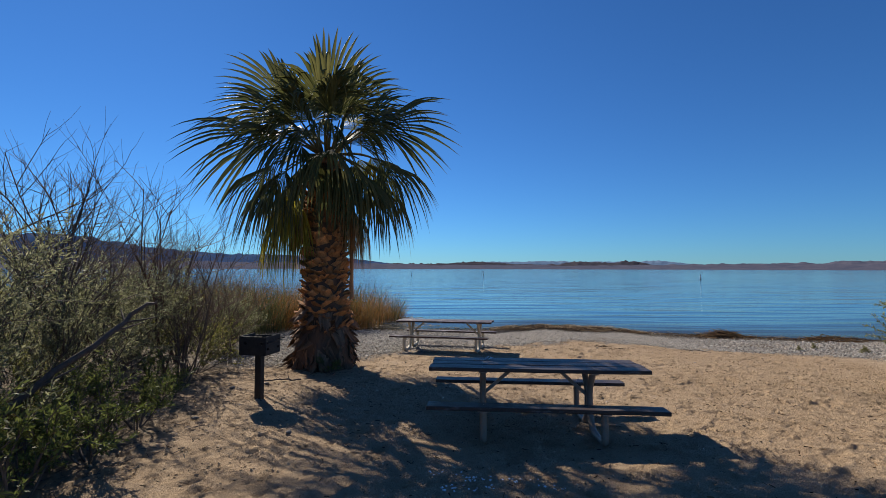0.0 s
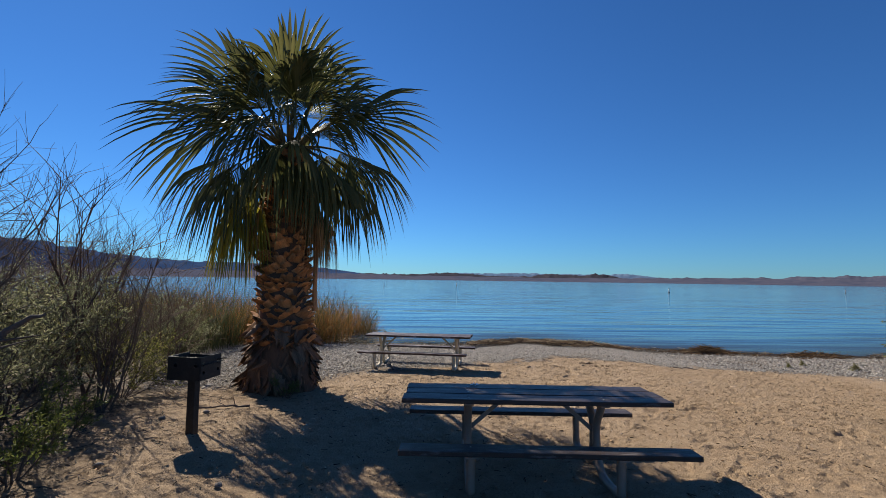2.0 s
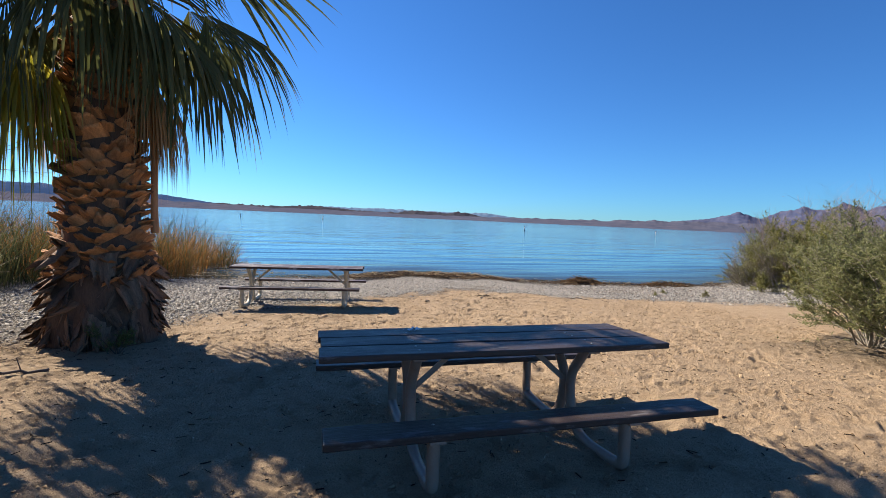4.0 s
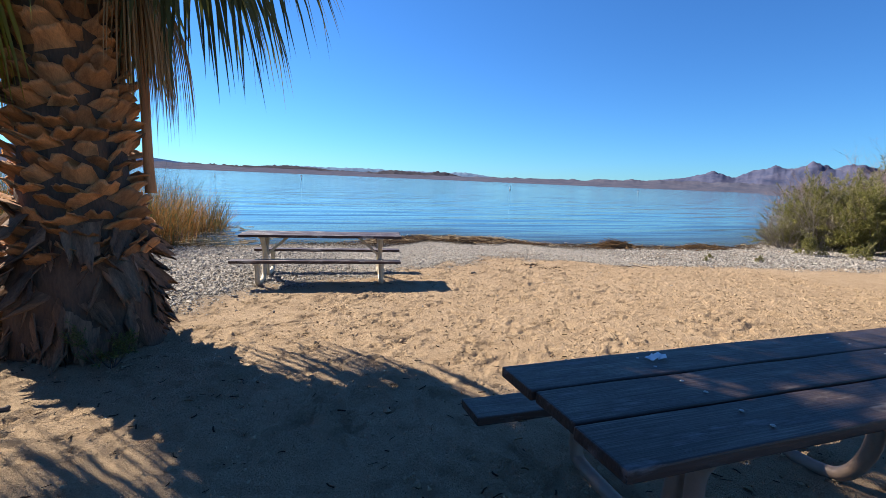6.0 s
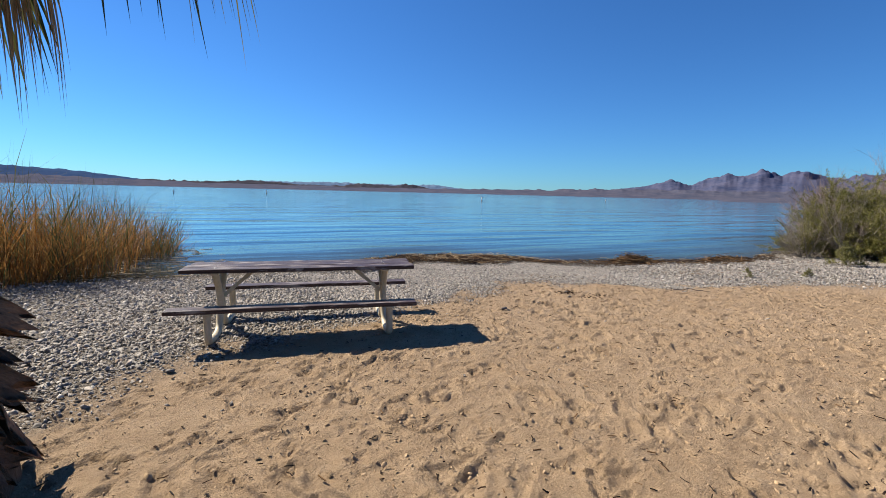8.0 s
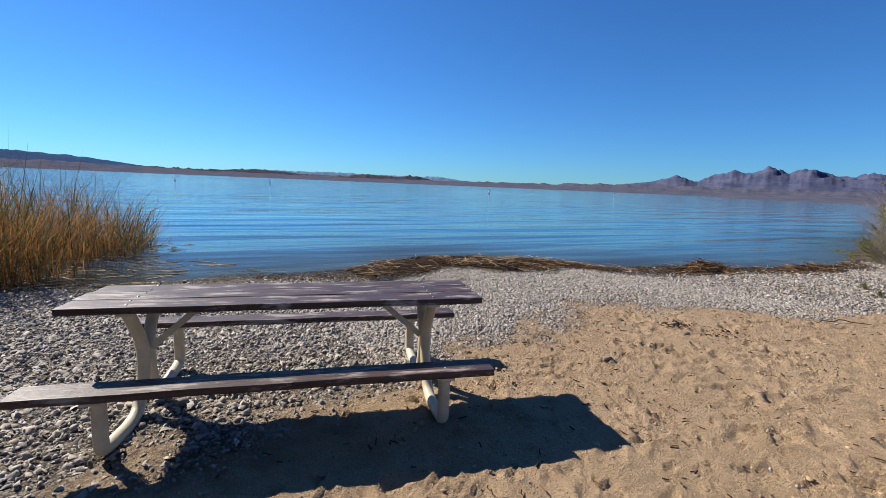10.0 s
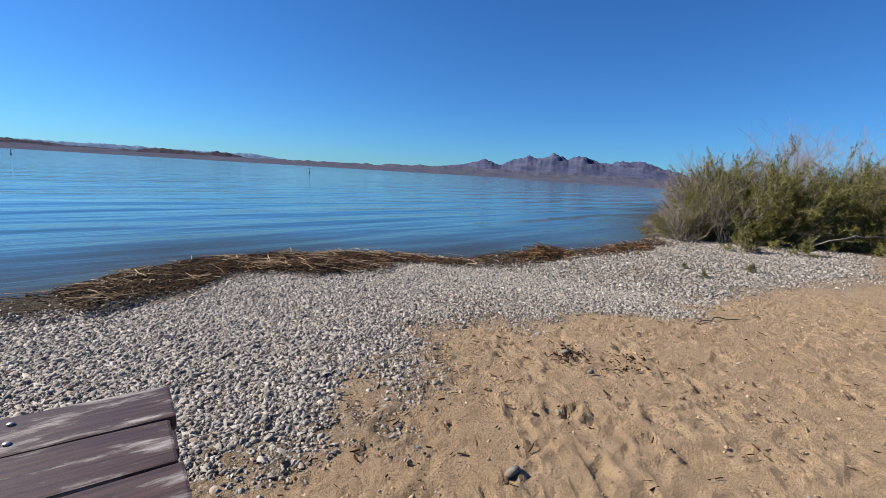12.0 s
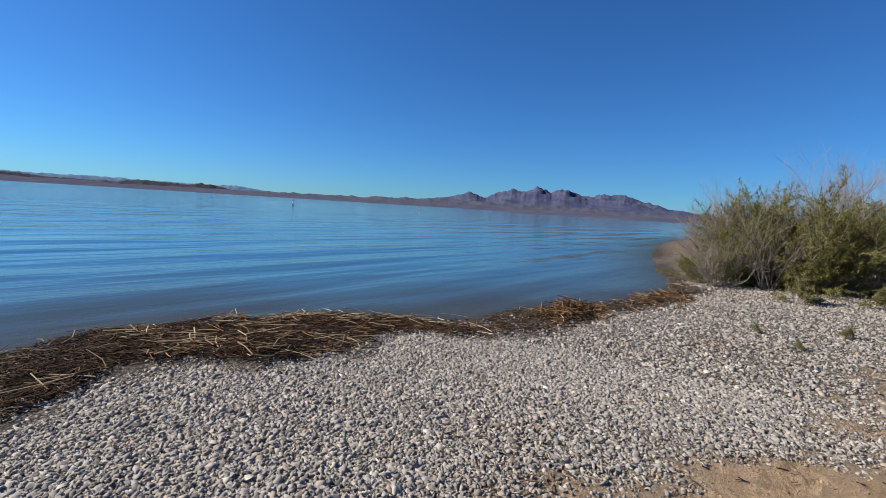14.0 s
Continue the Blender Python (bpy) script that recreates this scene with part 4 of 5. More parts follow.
put(shrub("fresh green young sprig at the shrubs' edge", 0.62, 0.4, 104, LEAF_SPRIG, TWIG, 6, 130, leaf_length=0.045, kids=(6, 3)), [(-2.75, 3.05, 0, 1.0), (-3.0, 4.0, 80, 0.9), (-2.7, 2.2, 200, 1.1), (-3.45, 5.2, 20, 0.8), (-1.75, 7.45, 60, 0.45), (-2.95, 2.6, 140, 0.8)])

bare_tree(-4.3, 4.7, 2.65, 201, "dark leafless shrub with forking branches", TWIG, 3, 0.25, (9, 6, 4), 0.022)
bare_tree(-4.7, 7.3, 2.6, 202, "tall slender leafless shrub among green bushes", TWIG_RED, 3, 0.2, (7, 5, 3), 0.022)
bare_tree(-5.3, 8.6, 2.3, 203, "reddish leafless shrub with many thin stems", TWIG_RED, 14, 0.3, (6, 4, 2), 0.014)
bare_tree(-6.6, 9.3, 2.5, 204, "reddish leafless shrub with many thin stems", TWIG_RED, 14, 0.3, (6, 4, 2), 0.014)
bare_tree(-4.7, 9.7, 1.8, 205, "reddish leafless shrub with many thin stems", TWIG_RED, 10, 0.3, (6, 4, 2), 0.012)
bare_tree(-4.0, 6.5, 1.6, 206, "dark leafless shrub with forking branches", TWIG, 8, 0.35, (6, 4, 2), 0.014)
bare_tree(-6.0, 7.0, 2.4, 207, "reddish leafless shrub with many thin stems", TWIG_RED, 9, 0.3, (6, 4, 2), 0.014)


def limb(name, label, category, points, radii, material, seed):
    """A fallen or leaning limb, crooked and tapered, with a few stubs."""
    g = random.Random(seed)
    p = rounded(points, 2)
    p[1:-1] += np.array([[g.gauss(0, 0.012) for _ in range(3)] for _ in range(len(p) - 2)])
    r = np.interp(np.linspace(0, 1, len(p)), np.linspace(0, 1, len(radii)), radii)
    lines = [(p, r)]
    for _ in range(4):
        i = g.randrange(2, len(p) - 2)
        d = np.array([g.gauss(0, 1), g.gauss(0, 1), abs(g.gauss(0, 0.7))])
        d /= np.linalg.norm(d)
        n = g.uniform(4, 14) * r[i]
        lines.append((np.array([p[i], p[i] + d * n * 0.5, p[i] + d * n]), [r[i] * 0.5, r[i] * 0.35, r[i] * 0.15]))
    v, f = tubes(lines, 7)
    return tagged(new(name, mesh_of(name, v, f, material, True)), label, category)


limb("dead_branch", "crooked dead branch leaning out of the shrubs", "branch", [(-4.2, 2.2, 0.15), (-3.5, 2.75, 0.62), (-3.2, 3.3, 1.05), (-2.9, 3.75, 1.5), (-2.75, 3.9, 1.62)], (0.04, 0.036, 0.03, 0.024, 0.008), TWIG, 5)

BRIGHT = "olive-green bushy shrub with dry stems"
put(shrub(BRIGHT, 1.75, 0.6, 111, LEAF_BRIGHT, TWIG_PALE, 24, 135, leaf_length=0.085, slim=0.12), [(16.5, 12.0, 100, 0.95), (17.6, 9.3, 200, 1.0), (19.4, 7.2, 60, 1.0), (18.2, 12.4, 300, 1.05)])
put(shrub(BRIGHT, 1.75, 0.7, 112, LEAF_BRIGHT, TWIG_PALE, 24, 135, leaf_length=0.085, slim=0.12), [(16.3, 10.5, 0, 1.0), (20.5, 9.5, 60, 1.05), (18.8, 5.6, 140, 0.9), (16.1, 12.8, 33, 0.66), (16.35, 11.2, 140, 0.85), (17.0, 8.3, 250, 0.75), (16.9, 11.7, 80, 0.9)])
put(shrub("low green shrub at the edge of the gravel", 0.9, 0.6, 113, LEAF_BRIGHT, TWIG_PALE, 10, 80), [(13.9, 11.1, 0, 0.6), (16.0, 8.5, 200, 0.9), (14.3, 9.9, 150, 0.7), (10.87, 10.5, 100, 0.28), (10.4, 11.5, 10, 0.22), (9.6, 11.0, 10, 0.2)])
put(shrub("dense grey-green leafy bush at the edge of the sand", 1.45, 0.75, 114, LEAF_DENSE, TWIG_PALE, 26, 150, leaf_length=0.05, slim=0.24, kids=(8, 6)), [(7.75, 4.75, 0, 1.0), (8.5, 5.7, 90, 1.05), (8.6, 4.2, 200, 1.0)])
SILVER = "silvery dry shrub with bare arching twigs"
bare_tree(15.5, 12.75, 1.1, 301, SILVER, TWIG_PALE, 26, 1.0, (7, 5), 0.01, 3, (0, -14))
bare_tree(15.8, 11.8, 1.4, 302, SILVER, TWIG_PALE, 22, 0.85, (8, 5), 0.011, 3, (0, -10))
bare_tree(16.9, 13.2, 1.8, 303, SILVER, TWIG_PINK, 22, 0.5, (8, 6, 3), 0.011)
bare_tree(17.8, 11.0, 2.3, 304, SILVER, TWIG_PINK, 22, 0.5, (8, 6, 3), 0.012)
bare_tree(19.4, 7.0, 2.7, 305, "tall leafless tree with crooked grey limbs", TWIG_PINK, 5, 0.4, (9, 7, 5), 0.03)
bare_tree(18.6, 9.0, 2.5, 306, SILVER, TWIG_PINK, 24, 0.55, (8, 6, 3), 0.012)
bare_tree(16.6, 12.4, 1.9, 307, SILVER, TWIG_PINK, 16, 0.5, (7, 5, 2), 0.010)
bare_tree(17.0, 10.6, 2.3, 308, SILVER, TWIG_PINK, 16, 0.5, (7, 5, 2), 0.011)
limb("fallen_limb", "bleached fallen limb arching before the shrubs", "branch", [(14.9, 10.0, 0.06), (15.3, 9.5, 0.28), (15.9, 8.9, 0.42), (16.6, 8.1, 0.36), (17.2, 7.6, 0.15)], (0.012, 0.016, 0.016, 0.014, 0.008), TWIG_PALE, 8)


def reeds(name, label, spots, height, material, seed, lean=0.18, width=0.011):
    rng = np.random.default_rng(seed)
    n = len(spots)
    x, y = spots[:, 0], spots[:, 1]
    z = np.maximum(land(x, y), LAKE - 0.25) - 0.05
    h = height * rng.uniform(0.5, 1.12, n) * (1 + 0.22 * hashed(x, y, 1.7, 78)) * np.interp(x, [-6, -3.2, -2.2, -1.6], [1.1, 1.02, 0.9, 0.68])
    a, tilt = rng.uniform(0, math.tau, n), np.abs(rng.normal(0, lean, n))
    d = np.stack((np.cos(a) * tilt + 0.08, np.sin(a) * tilt, np.ones(n)), 1)
    d /= np.linalg.norm(d, axis=1, keepdims=True)
    s = np.stack((-np.sin(a * 3.7), np.cos(a * 3.7), np.zeros(n)), 1) * width / 2 * rng.uniform(0.7, 1.5, (n, 1))
    p = np.stack((x, y, z), 1)
    rows = []
    for u, w, bend in ((0, 1, 0), (0.4, 1, 0.03), (0.75, 0.8, 0.16), (1.0, 0.12, 0.4)):
        q = p + d * (h * u)[:, None] + np.stack((np.cos(a), np.sin(a), np.full(n, -0.5)), 1) * (h * bend * rng.uniform(0.2, 1.2, n))[:, None]
        rows += [q - s * w, q + s * w]
    verts = np.stack(rows, 1).reshape(-1, 3)
    o = np.arange(n)[:, None] * 8
    faces = np.concatenate([o + np.array(q) for q in ((0, 1, 3, 2), (2, 3, 5, 4), (4, 5, 7, 6))])
    return tagged(new(name, mesh_of(name, verts, faces, material)), label, "reeds", kind="stuff")


def reed_spots(n, seed, shift=0.0):
    """Places in the reed bed, which narrows to a point out in the lake."""
    rng = np.random.default_rng(seed)
    x, y = rng.uniform(-13, -1.5, n), rng.uniform(13.6, 21.5, n)
    tip = np.interp(y, [14, 15.3, 16, 17.5, 20, 21.2], [-5.0, -3.1, -2.45, -1.9, -1.4, -1.9])
    clump = hashed(x, y, 2.2, 77)
    keep = (x < tip + shift - 0.15 * rng.random(n)) & (y > np.interp(x, [-13, -6, -3], [14.6, 14.6, 15.5])) & (clump + rng.normal(0, 0.5, n) > -0.5)
    return np.stack((x, y), 1)[keep]


reeds("reed_bed", "dense orange-brown dry reeds at the water's edge", reed_spots(17000, 61), 1.7, REED_DRY, 62, 0.42)
reeds("green_reeds", "tall dark green reeds standing among dry ones", reed_spots(5600, 63, 0.25), 2.1, REED_GREEN, 64, 0.12, 0.009)
g_low = np.random.default_rng(65)
far_left = np.stack((g_low.uniform(-16, -5.2, 5000), g_low.uniform(11.8, 15, 5000)), 1)
reeds("tall_grass", "yellow-green tall grass behind the shrubs", far_left, 1.5, REED_GREEN, 66, 0.2)


# ---- gravel, wrack and litter ----
def stones(spots, sizes, seed, flat=0.5, sharp=False):
    """Angular stones lying on the ground; arrays of places and triangles."""
    rng = np.random.default_rng(seed)
    bm = bmesh.new()
    if sharp:
        foot = [bm.verts.new((0.5 * math.cos(a), 0.5 * math.sin(a), -0.28)) for a in (0, 1.6, 3.1, 4.7)]
        crest = [bm.verts.new((0.3 * math.cos(a), 0.3 * math.sin(a), 0.36)) for a in (0.5, 2.5, 4.4)]
        bm.faces.new(crest)
        for f in ((foot[0], foot[1], crest[0]), (foot[1], crest[1], crest[0]), (foot[1], foot[2], crest[1]), (foot[2], crest[2], crest[1]), (foot[2], foot[3], crest[2]), (foot[3], foot[0], crest[2]), (foot[0], crest[0], crest[2])):
            bm.faces.new(f)
        bm.verts.index_update()
    else:
        bmesh.ops.create_icosphere(bm, subdivisions=1, radius=0.5)
    base = np.array([v.co[:] for v in bm.verts])
    tri = np.array([[v.index for v in f.verts] for f in bm.faces])
    bm.free()
    n, k = len(spots), len(base)
    shape = base[None] * rng.uniform(0.7, 1.15, (n, k, 1)) + rng.normal(0, 0.16 if sharp else 0.04, (n, k, 3))
    shape *= np.stack((rng.uniform(0.8, 1.35, n), rng.uniform(0.65, 1.0, n), flat * rng.uniform(0.6, 1.2, n)), 1)[:, None]
    a, b = rng.uniform(0, math.tau, n), rng.normal(0, 0.35, n)
    ca, sa, cb, sb = (f(v)[:, None] for v in (a, b) for f in (np.cos, np.sin))
    x, y, z = shape[..., 0], shape[..., 1], shape[..., 2]
    y, z = y * cb - z * sb, y * sb + z * cb
    shape = np.stack((x * ca - y * sa, x * sa + y * ca, z), -1) * sizes[:, None, None]
    ground = land(spots[:, 0], spots[:, 1])
    at = np.stack((spots[:, 0], spots[:, 1], ground + sizes * 0.17), 1)
    verts = (shape + at[:, None]).reshape(-1, 3)
    return verts, (tri[None] + (np.arange(n) * k)[:, None, None]).reshape(-1, 3)


def gravel_bank():
    rng = np.random.default_rng(71)
    core = np.stack((rng.uniform(1.0, 7.4, 165000), rng.uniform(10.4, 15.0, 165000)), 1)
    near = np.stack((rng.uniform(-2.2, 8.6, 105000), rng.uniform(8.2, 16.2, 105000)), 1)
    near = near[~((near[:, 0] > 1.0) & (near[:, 0] < 7.4) & (near[:, 1] > 10.4) & (near[:, 1] < 15.0))]
    far = np.concatenate((np.stack((rng.uniform(-5, -2.2, 10000), rng.uniform(7.8, 16, 10000)), 1), np.stack((rng.uniform(8.6, 16, 32000), rng.uniform(8.4, 14, 32000)), 1)))
    spots = np.concatenate((core, near, far))
    grade = np.concatenate((np.full(len(core), 0.0225), np.full(len(near), 0.028), np.full(len(far), 0.03)))
    x, y = spots.T
    chance = gravelly(x, y) ** 1.3 * (1 - 0.93 * wracky(x, y)) * np.clip((shore(x) - y) / 0.3 + 0.5, 0.0, 1)
    chance = np.maximum(chance, 0.002 * (y > 4))
    keep = rng.random(len(x)) < chance
    spots = spots[keep]
    sizes = grade[keep] * np.clip(rng.lognormal(0, 0.42, len(spots)), 0.35, 2.4) * (0.7 + 0.3 * gravelly(*spots.T))
    v, f = stones(spots, sizes, 72, 0.6, True)
    return tagged(new("gravel", mesh_of("gravel", v, f, STONE)), "grey angular gravel covering the upper shore", "gravel", kind="stuff")


gravel_bank()


def sand_clods():
    rng = np.random.default_rng(75)
    n = 42000
    spots = np.stack((rng.uniform(-4.3, 9.5, n), rng.uniform(2.0, 12.0, n)), 1)
    spots = spots[rng.random(n) < (1 - gravelly(spots[:, 0], spots[:, 1])) * np.clip(0.45 + 0.6 * grainy(spots[:, 0], spots[:, 1], 0.5, 76), 0.06, 1)]
    v, f = stones(spots, np.clip(rng.lognormal(math.log(0.014), 0.45, len(spots)), 0.007, 0.04), 77, 0.7, True)
    return tagged(new("sand_clods", mesh_of("sand_clods", v, f, CLOD)), "small crumbs of hardened sand on the beach", "sand", kind="stuff")


def straws(name, label, spots, lengths, material, seed, flat=0.12, lift=0.012, radius=0.0045, turn=None):
    rng = np.random.default_rng(seed)
    n = len(spots)
    a = rng.uniform(0, math.tau, n) if turn is None else turn
    d = np.stack((np.cos(a), np.sin(a), rng.normal(0, flat, n)), 1)
    p = np.stack((spots[:, 0], spots[:, 1], np.maximum(land(spots[:, 0], spots[:, 1]), LAKE) + lift * rng.uniform(0.2, 1.6, n)), 1)
    bend = rng.normal(0, 0.08, (n, 3)) * lengths[:, None]
    lines = [p - d * lengths[:, None] / 2, p + bend * [1, 1, 0.2], p + d * lengths[:, None] / 2]
    up = np.array((0, 0, 1.0))
    s = np.cross(d, up)
    s /= np.linalg.norm(s, axis=1, keepdims=True)
    r = radius * rng.uniform(0.5, 1.5, (n, 1))
    rings = []
    for q in lines:
        rings += [q + s * r, q + up * r, q - s * r]
    verts = np.stack(rings, 1).reshape(-1, 3)
    o = np.arange(n)[:, None] * 9
    faces = np.concatenate([o + np.array((3 * k + i, 3 * k + (i + 1) % 3, 3 * k + 3 + (i + 1) % 3, 3 * k + 3 + i)) for k in (0, 1) for i in range(3)])
    return tagged(new(name, mesh_of(name, verts, faces, material)), label, "debris", kind="stuff")


def wrack_line():
    rng = np.random.default_rng(81)
    x = np.concatenate((rng.uniform(-2.5, 15, 22000), rng.uniform(2, 7.2, 34000)))
    y = shore(x) - rng.uniform(-0.25, 2.9, len(x))
    keep = rng.random(len(x)) < wracky(x, y) * np.clip(0.7 + 0.5 * hashed(x, y, 2.0, 83), 0.05, 1)
    spots = np.stack((x, y), 1)[keep]
    n = len(spots)
    along = np.arctan2(shore(spots[:, 0] + 0.2) - shore(spots[:, 0] - 0.2), 0.4) + rng.normal(0, 0.7, n) * rng.choice([0.6, 2.5], n)
    straws("washed_up_reeds", "dark wet band of broken reeds along the waterline", spots, np.clip(rng.lognormal(math.log(0.065), 0.6, n), 0.02, 0.26), STRAW, 82, 0.08, 0.026, 0.004, along)
    for name, label, share, least, most, material, seed, lift, radius in (
            ("brown_reeds", "golden-brown broken reed stalks heaped along the waterline", 0.035, 0.08, 0.34, STRAW_BROWN, 85, 0.045, 0.0055),
            ("bleached_reeds", "pale dry reed stalks on top of the washed-up band", 0.035, 0.08, 0.42, STRAW_PALE, 84, 0.055, 0.0055)):
        pick = rng.random(n) < share * np.clip(0.9 + 0.9 * grainy(spots[:, 0], spots[:, 1], 0.45, 87) * 1.6, 0.05, 2.4)
        top = spots[pick]
        straws(name, label, top, rng.uniform(least, most, len(top)), material, seed, 0.1, lift, radius, along[pick])


wrack_line()


def reed_pile(x, y, n, size, high, seed, label):
    rng = np.random.default_rng(seed)
    spots = rng.normal(0, 1, (n, 2)) * [size, size * 0.45] + [x, y]
    top = high * np.exp(-(((spots - [x, y]) / [size * 1.3, size * 0.7]) ** 2).sum(1)) * rng.uniform(0.1, 1, n)
    lengths = rng.uniform(0.2, 0.7, n)
    a = rng.normal(0.1, 0.7, n)
    lines = []
    for (px, py), t, ln, b in zip(spots, top, lengths, a):
        c = np.array((px, py, float(max(land(px, py), LAKE)) + t + 0.01))
        d = np.array((math.cos(b), math.sin(b), rng.normal(0, 0.22))) * ln / 2
        d[2] = np.clip(d[2], -t, 0.2)
        lines.append((np.array([c - d, c + rng.normal(0, 0.012, 3), c + d]), np.full(3, rng.uniform(0.004, 0.008))))
    v, f = tubes(lines, 4)
    return tagged(new("reed_pile", mesh_of("reed_pile", v, f, STRAW_BROWN)), label, "debris", kind="stuff")


reed_pile(9.35, 13.8, 300, 0.42, 0.18, 91, "heap of orange-brown broken reeds on the waterline")
reed_pile(12.3, 13.15, 160, 0.6, 0.12, 92, "low heap of brown reeds under the shrubs")
dry = np.random.default_rng(93)
loose = np.concatenate((dry.normal(0, 1, (110, 2)) * [0.7, 0.25] + [9.0, 11.9], dry.normal(0, 1, (50, 2)) * [0.3, 0.15] + [5.1, 12.55], dry.normal(0, 1, (40, 2)) * [0.25, 0.15] + [4.6, 12.0], dry.normal(0, 1, (60, 2)) * [0.3, 0.25] + [3.5, 11.3], dry.normal(0, 1, (240, 2)) * [1.6, 0.5] + [4.6, 11.9], dry.normal(0, 1, (160, 2)) * [1.8, 0.4] + [9.2, 11.6]))
straws("scattered_straw", "thin scatter of dry reed bits on the gravel", loose, dry.uniform(0.02, 0.08, len(loose)), STRAW_BROWN, 94, 0.05, 0.02, 0.003)
water_bits = np.stack((dry.uniform(-3.4, 0.6, 260), dry.uniform(15.7, 20.5, 260)), 1)
water_bits = water_bits[(water_bits[:, 0] < np.interp(water_bits[:, 1], [15.7, 18, 20.5], [0.3, -0.6, -1.2]) + dry.normal(0, 0.3, 260))]
straws("floating_reeds", "broken reeds floating by the reed bed", water_bits, dry.uniform(0.08, 0.7, len(water_bits)), STRAW_PALE, 95, 0.02, 0.004, 0.008, dry.normal(0, 0.4, len(water_bits)))

dark_bits = np.concatenate((dry.normal(0, 1, (90, 2)) * [0.11, 0.08] + [4.4, 10.85], dry.normal(0, 1, (50, 2)) * [0.14, 0.08] + [4.6, 10.45], dry.normal(0, 1, (50, 2)) * [0.25, 0.12] + [5.2, 12.3]))
straws("dark_leaf_litter", "small heap of dark rotten leaf bits on the sand", dark_bits, dry.uniform(0.012, 0.035, len(dark_bits)), STRAW, 98, 0.2, 0.016, 0.006)
sandy = np.stack((dry.uniform(-4.3, 9, 2600), dry.uniform(1.6, 11.6, 2600)), 1)
straws("sand_litter", "small dark twigs and leaf bits strewn on the sand", sandy, dry.uniform(0.012, 0.065, 2600), STRAW, 96, 0.1, 0.008, 0.004)
sand_clods()
shade_bits = np.stack((dry.uniform(-4.8, -1.6, 1400), dry.uniform(2.0, 8.5, 1400)), 1)
shade_bits = shade_bits[shade_bits[:, 0] < np.interp(shade_bits[:, 1], [2, 3.1, 5.7, 8.5], [-2.0, -2.3, -2.9, -2.6]) + dry.normal(0, 0.35, 1400)]
straws("fallen_twigs", "fallen twigs and leaves along the foot of the shrubs", shade_bits, dry.uniform(0.03, 0.22, len(shade_bits)), TWIG, 97, 0.1, 0.012, 0.004)
limb("stick", "bare grey stick lying on the sand", "stick", [(6.25, 10.35, float(land(6.25, 10.35)) + 0.02), (6.5, 10.25, float(land(6.5, 10.25)) + 0.03), (6.75, 10.05, float(land(6.75, 10.05)) + 0.015)], (0.006, 0.007, 0.004), TWIG, 12)
limb("stick", "dark crooked stick lying beside the palm", "stick", [(-2.75, 6.55, float(land(-2.75, 6.55)) + 0.015), (-2.4, 6.62, float(land(-2.4, 6.62)) + 0.03), (-2.1, 6.75, float(land(-2.1, 6.75)) + 0.02)], (0.008, 0.012, 0.016), TWIG, 13)


def single_stone(x, y, size, material, label, seed, rest=None, category="stone"):
    v, f = stones(np.array([(x, y)]), np.array([size]), seed)
    if rest is not None:
        v[:, 2] += rest - v[:, 2].min()
    return tagged(new("stone", mesh_of("stone", v, f, material, False)), label, category, "loose stones")


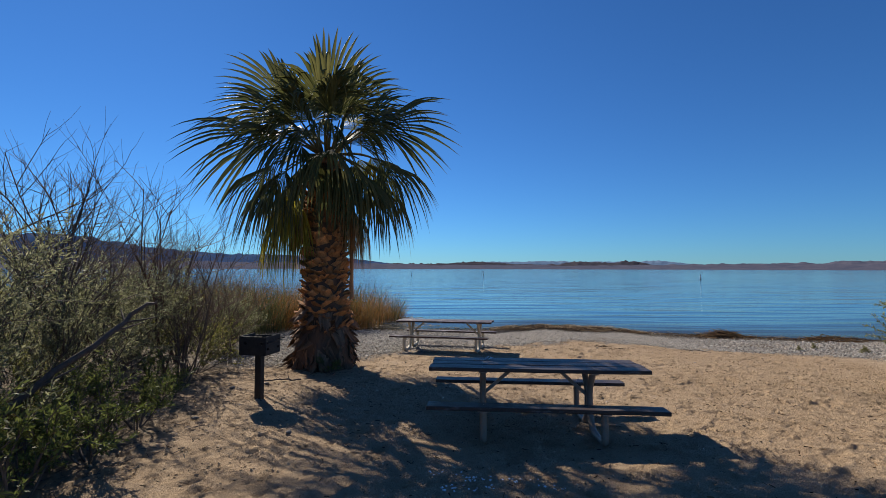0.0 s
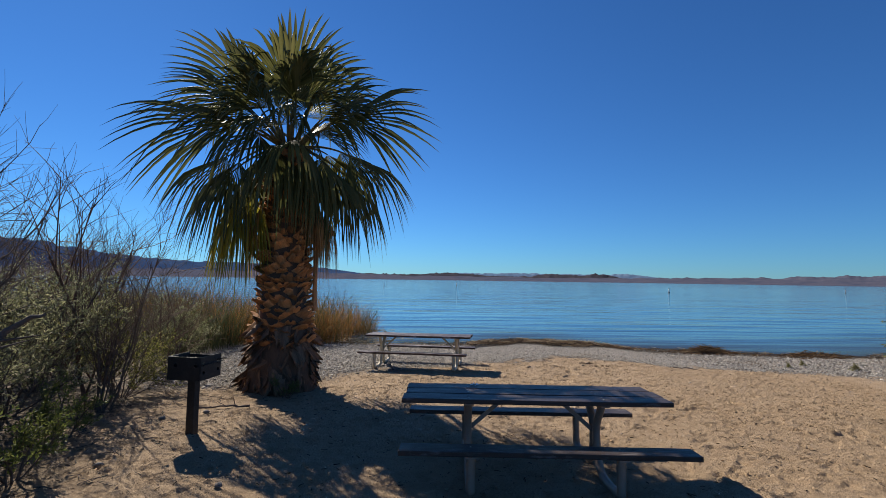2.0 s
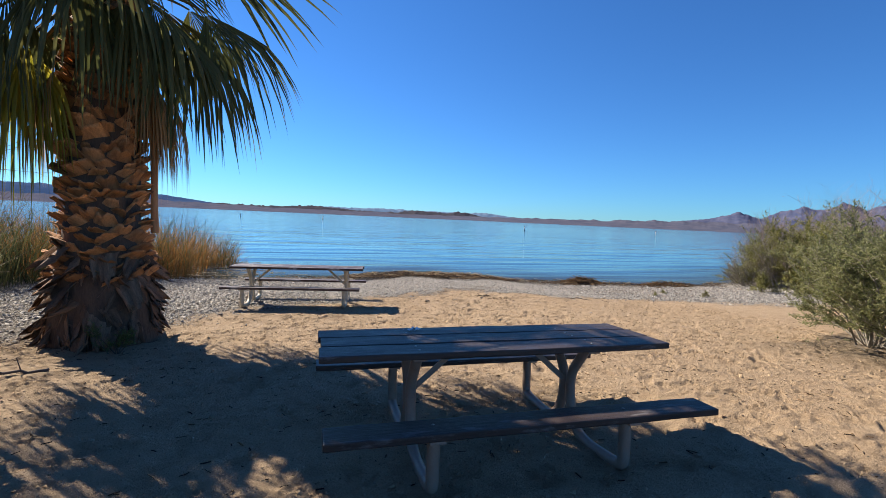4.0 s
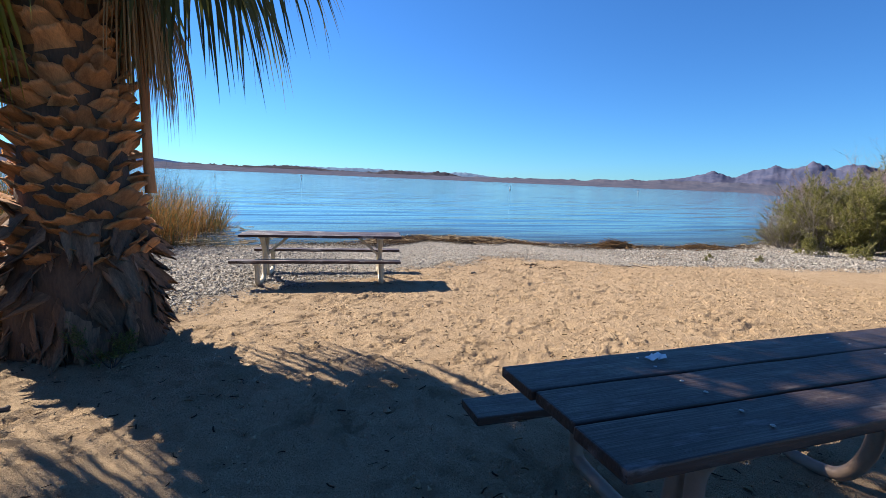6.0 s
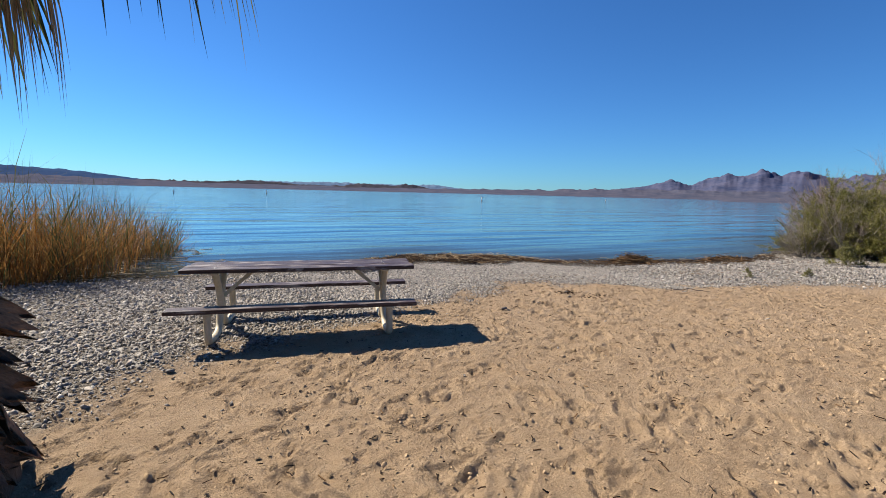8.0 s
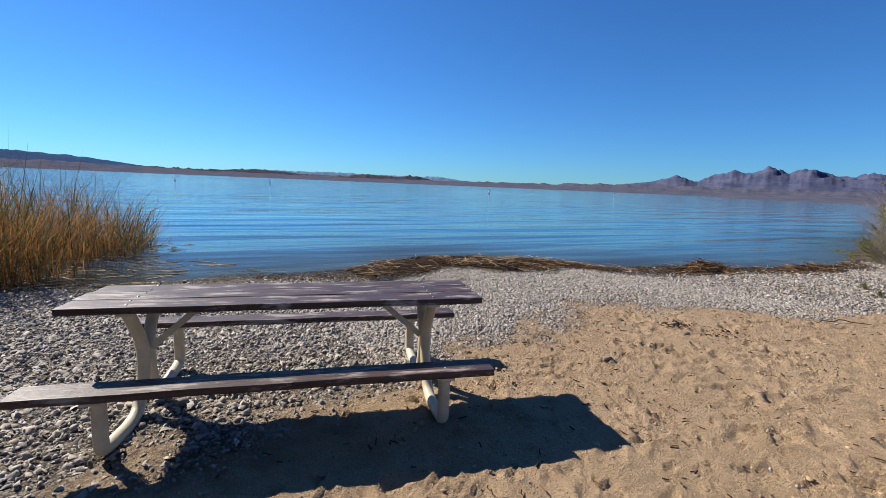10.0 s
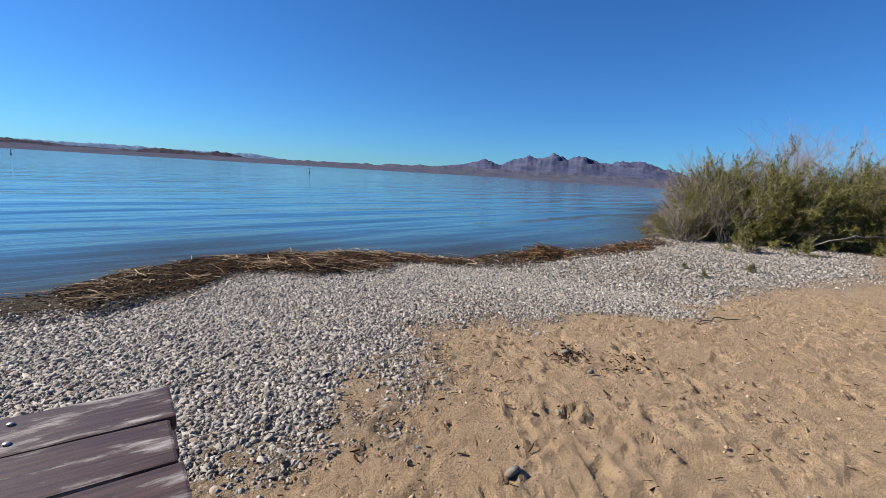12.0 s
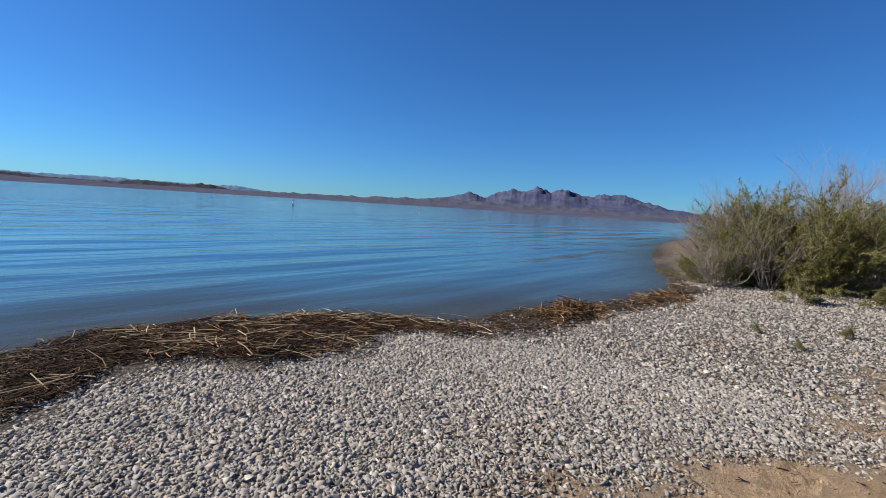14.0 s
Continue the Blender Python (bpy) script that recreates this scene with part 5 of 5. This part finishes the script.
for k, (x, y, size) in enumerate(((2.86, 10.385, 0.1), (-2.55, 4.35, 0.09), (-0.35, 10.9, 0.11), (-2.5, 6.3, 0.14), (-2.9, 6.0, 0.1), (-1.33, 3.95, 0.09), (4.42, 10.9, 0.08), (4.2, 10.6, 0.07), (-0.95, 9.75, 0.09))):
    single_stone(x, y, size, ROCK, "angular grey stone lying on the sand", 300 + k)
ring = random.Random(31)
for k in range(64):
    c = ring.choice(((0.35, 3.02, 0.16, 0.06), (0.62, 2.9, 0.16, 0.06), (0.5, 2.72, 0.22, 0.06), (0.95, 2.88, 0.16, 0.04), (1.15, 2.75, 0.14, 0.04)))
    single_stone(c[0] + ring.uniform(-1, 1) * c[2], c[1] + ring.uniform(-1, 1) * c[3], ring.uniform(0.016, 0.032), WHITE_STONE, "small white pebble laid out on the sand", 400 + k, None, "pebble")


def tissue(place, seed, size):
    g = random.Random(seed)
    bm = bmesh.new()
    bmesh.ops.create_grid(bm, x_segments=7, y_segments=7, size=size)
    for v in bm.verts:
        r = v.co.length / size
        v.co.z = 0.012 + 0.02 * noise.noise(v.co * 40 + Vector((seed, 0, 0))) * (1.2 - 0.4 * r) + 0.008 * math.sin(v.co.x * 90)
        v.co.z = max(v.co.z, 0.001)
        v.co.xy *= 1 + 0.15 * g.uniform(-1, 1)
    r = bmesh.ops.extrude_face_region(bm, geom=bm.faces[:])
    for v in (v for v in r["geom"] if isinstance(v, bmesh.types.BMVert)):
        v.co.z += 0.002
    me = bpy.data.meshes.new("crumpled_tissue")
    bm.to_mesh(me)
    bm.free()
    me.materials.append(PAPER)
    ob = tagged(new("crumpled_tissue", me), "crumpled white tissue lying on the dark tabletop", "litter")
    ob.matrix_world = place


for u, v, turn, seed, size in ((-0.555, 0.26, 10, 3, 0.02), (-0.505, 0.262, 60, 4, 0.018)):
    tissue(NEAR_TABLE.matrix_world @ pose(u, v, 0.737, 0, 0, turn), seed, size)


def buoy(x, y, h, seed):
    t = tagged(stand("buoy", x, y, LAKE), "small upright marker buoy floating on the lake", "buoy", "marker buoys")
    w = h * 0.14
    for name, lo, hi, r0, r1, m in (("float", -0.2 * h, 0.15 * h, w * 1.3, w * 1.3, BUOY_DARK), ("mast", 0.15 * h, 0.8 * h, w * 0.8, w * 0.6, BUOY_PAINT), ("cap", 0.8 * h, h, w * 0.75, w * 0.3, BUOY_DARK)):
        tube_part(name, [([(0, 0, lo), (0, 0, (lo + hi) / 2), (0, 0, hi)], [r0, (r0 + r1) / 2, r1])], m, t, sides=12)


buoy(57, 99, 1.1, 1)
buoy(14.5, 163, 1.3, 2)
buoy(-10, 140, 0.9, 3)
buoy(120, 120, 1.0, 4)
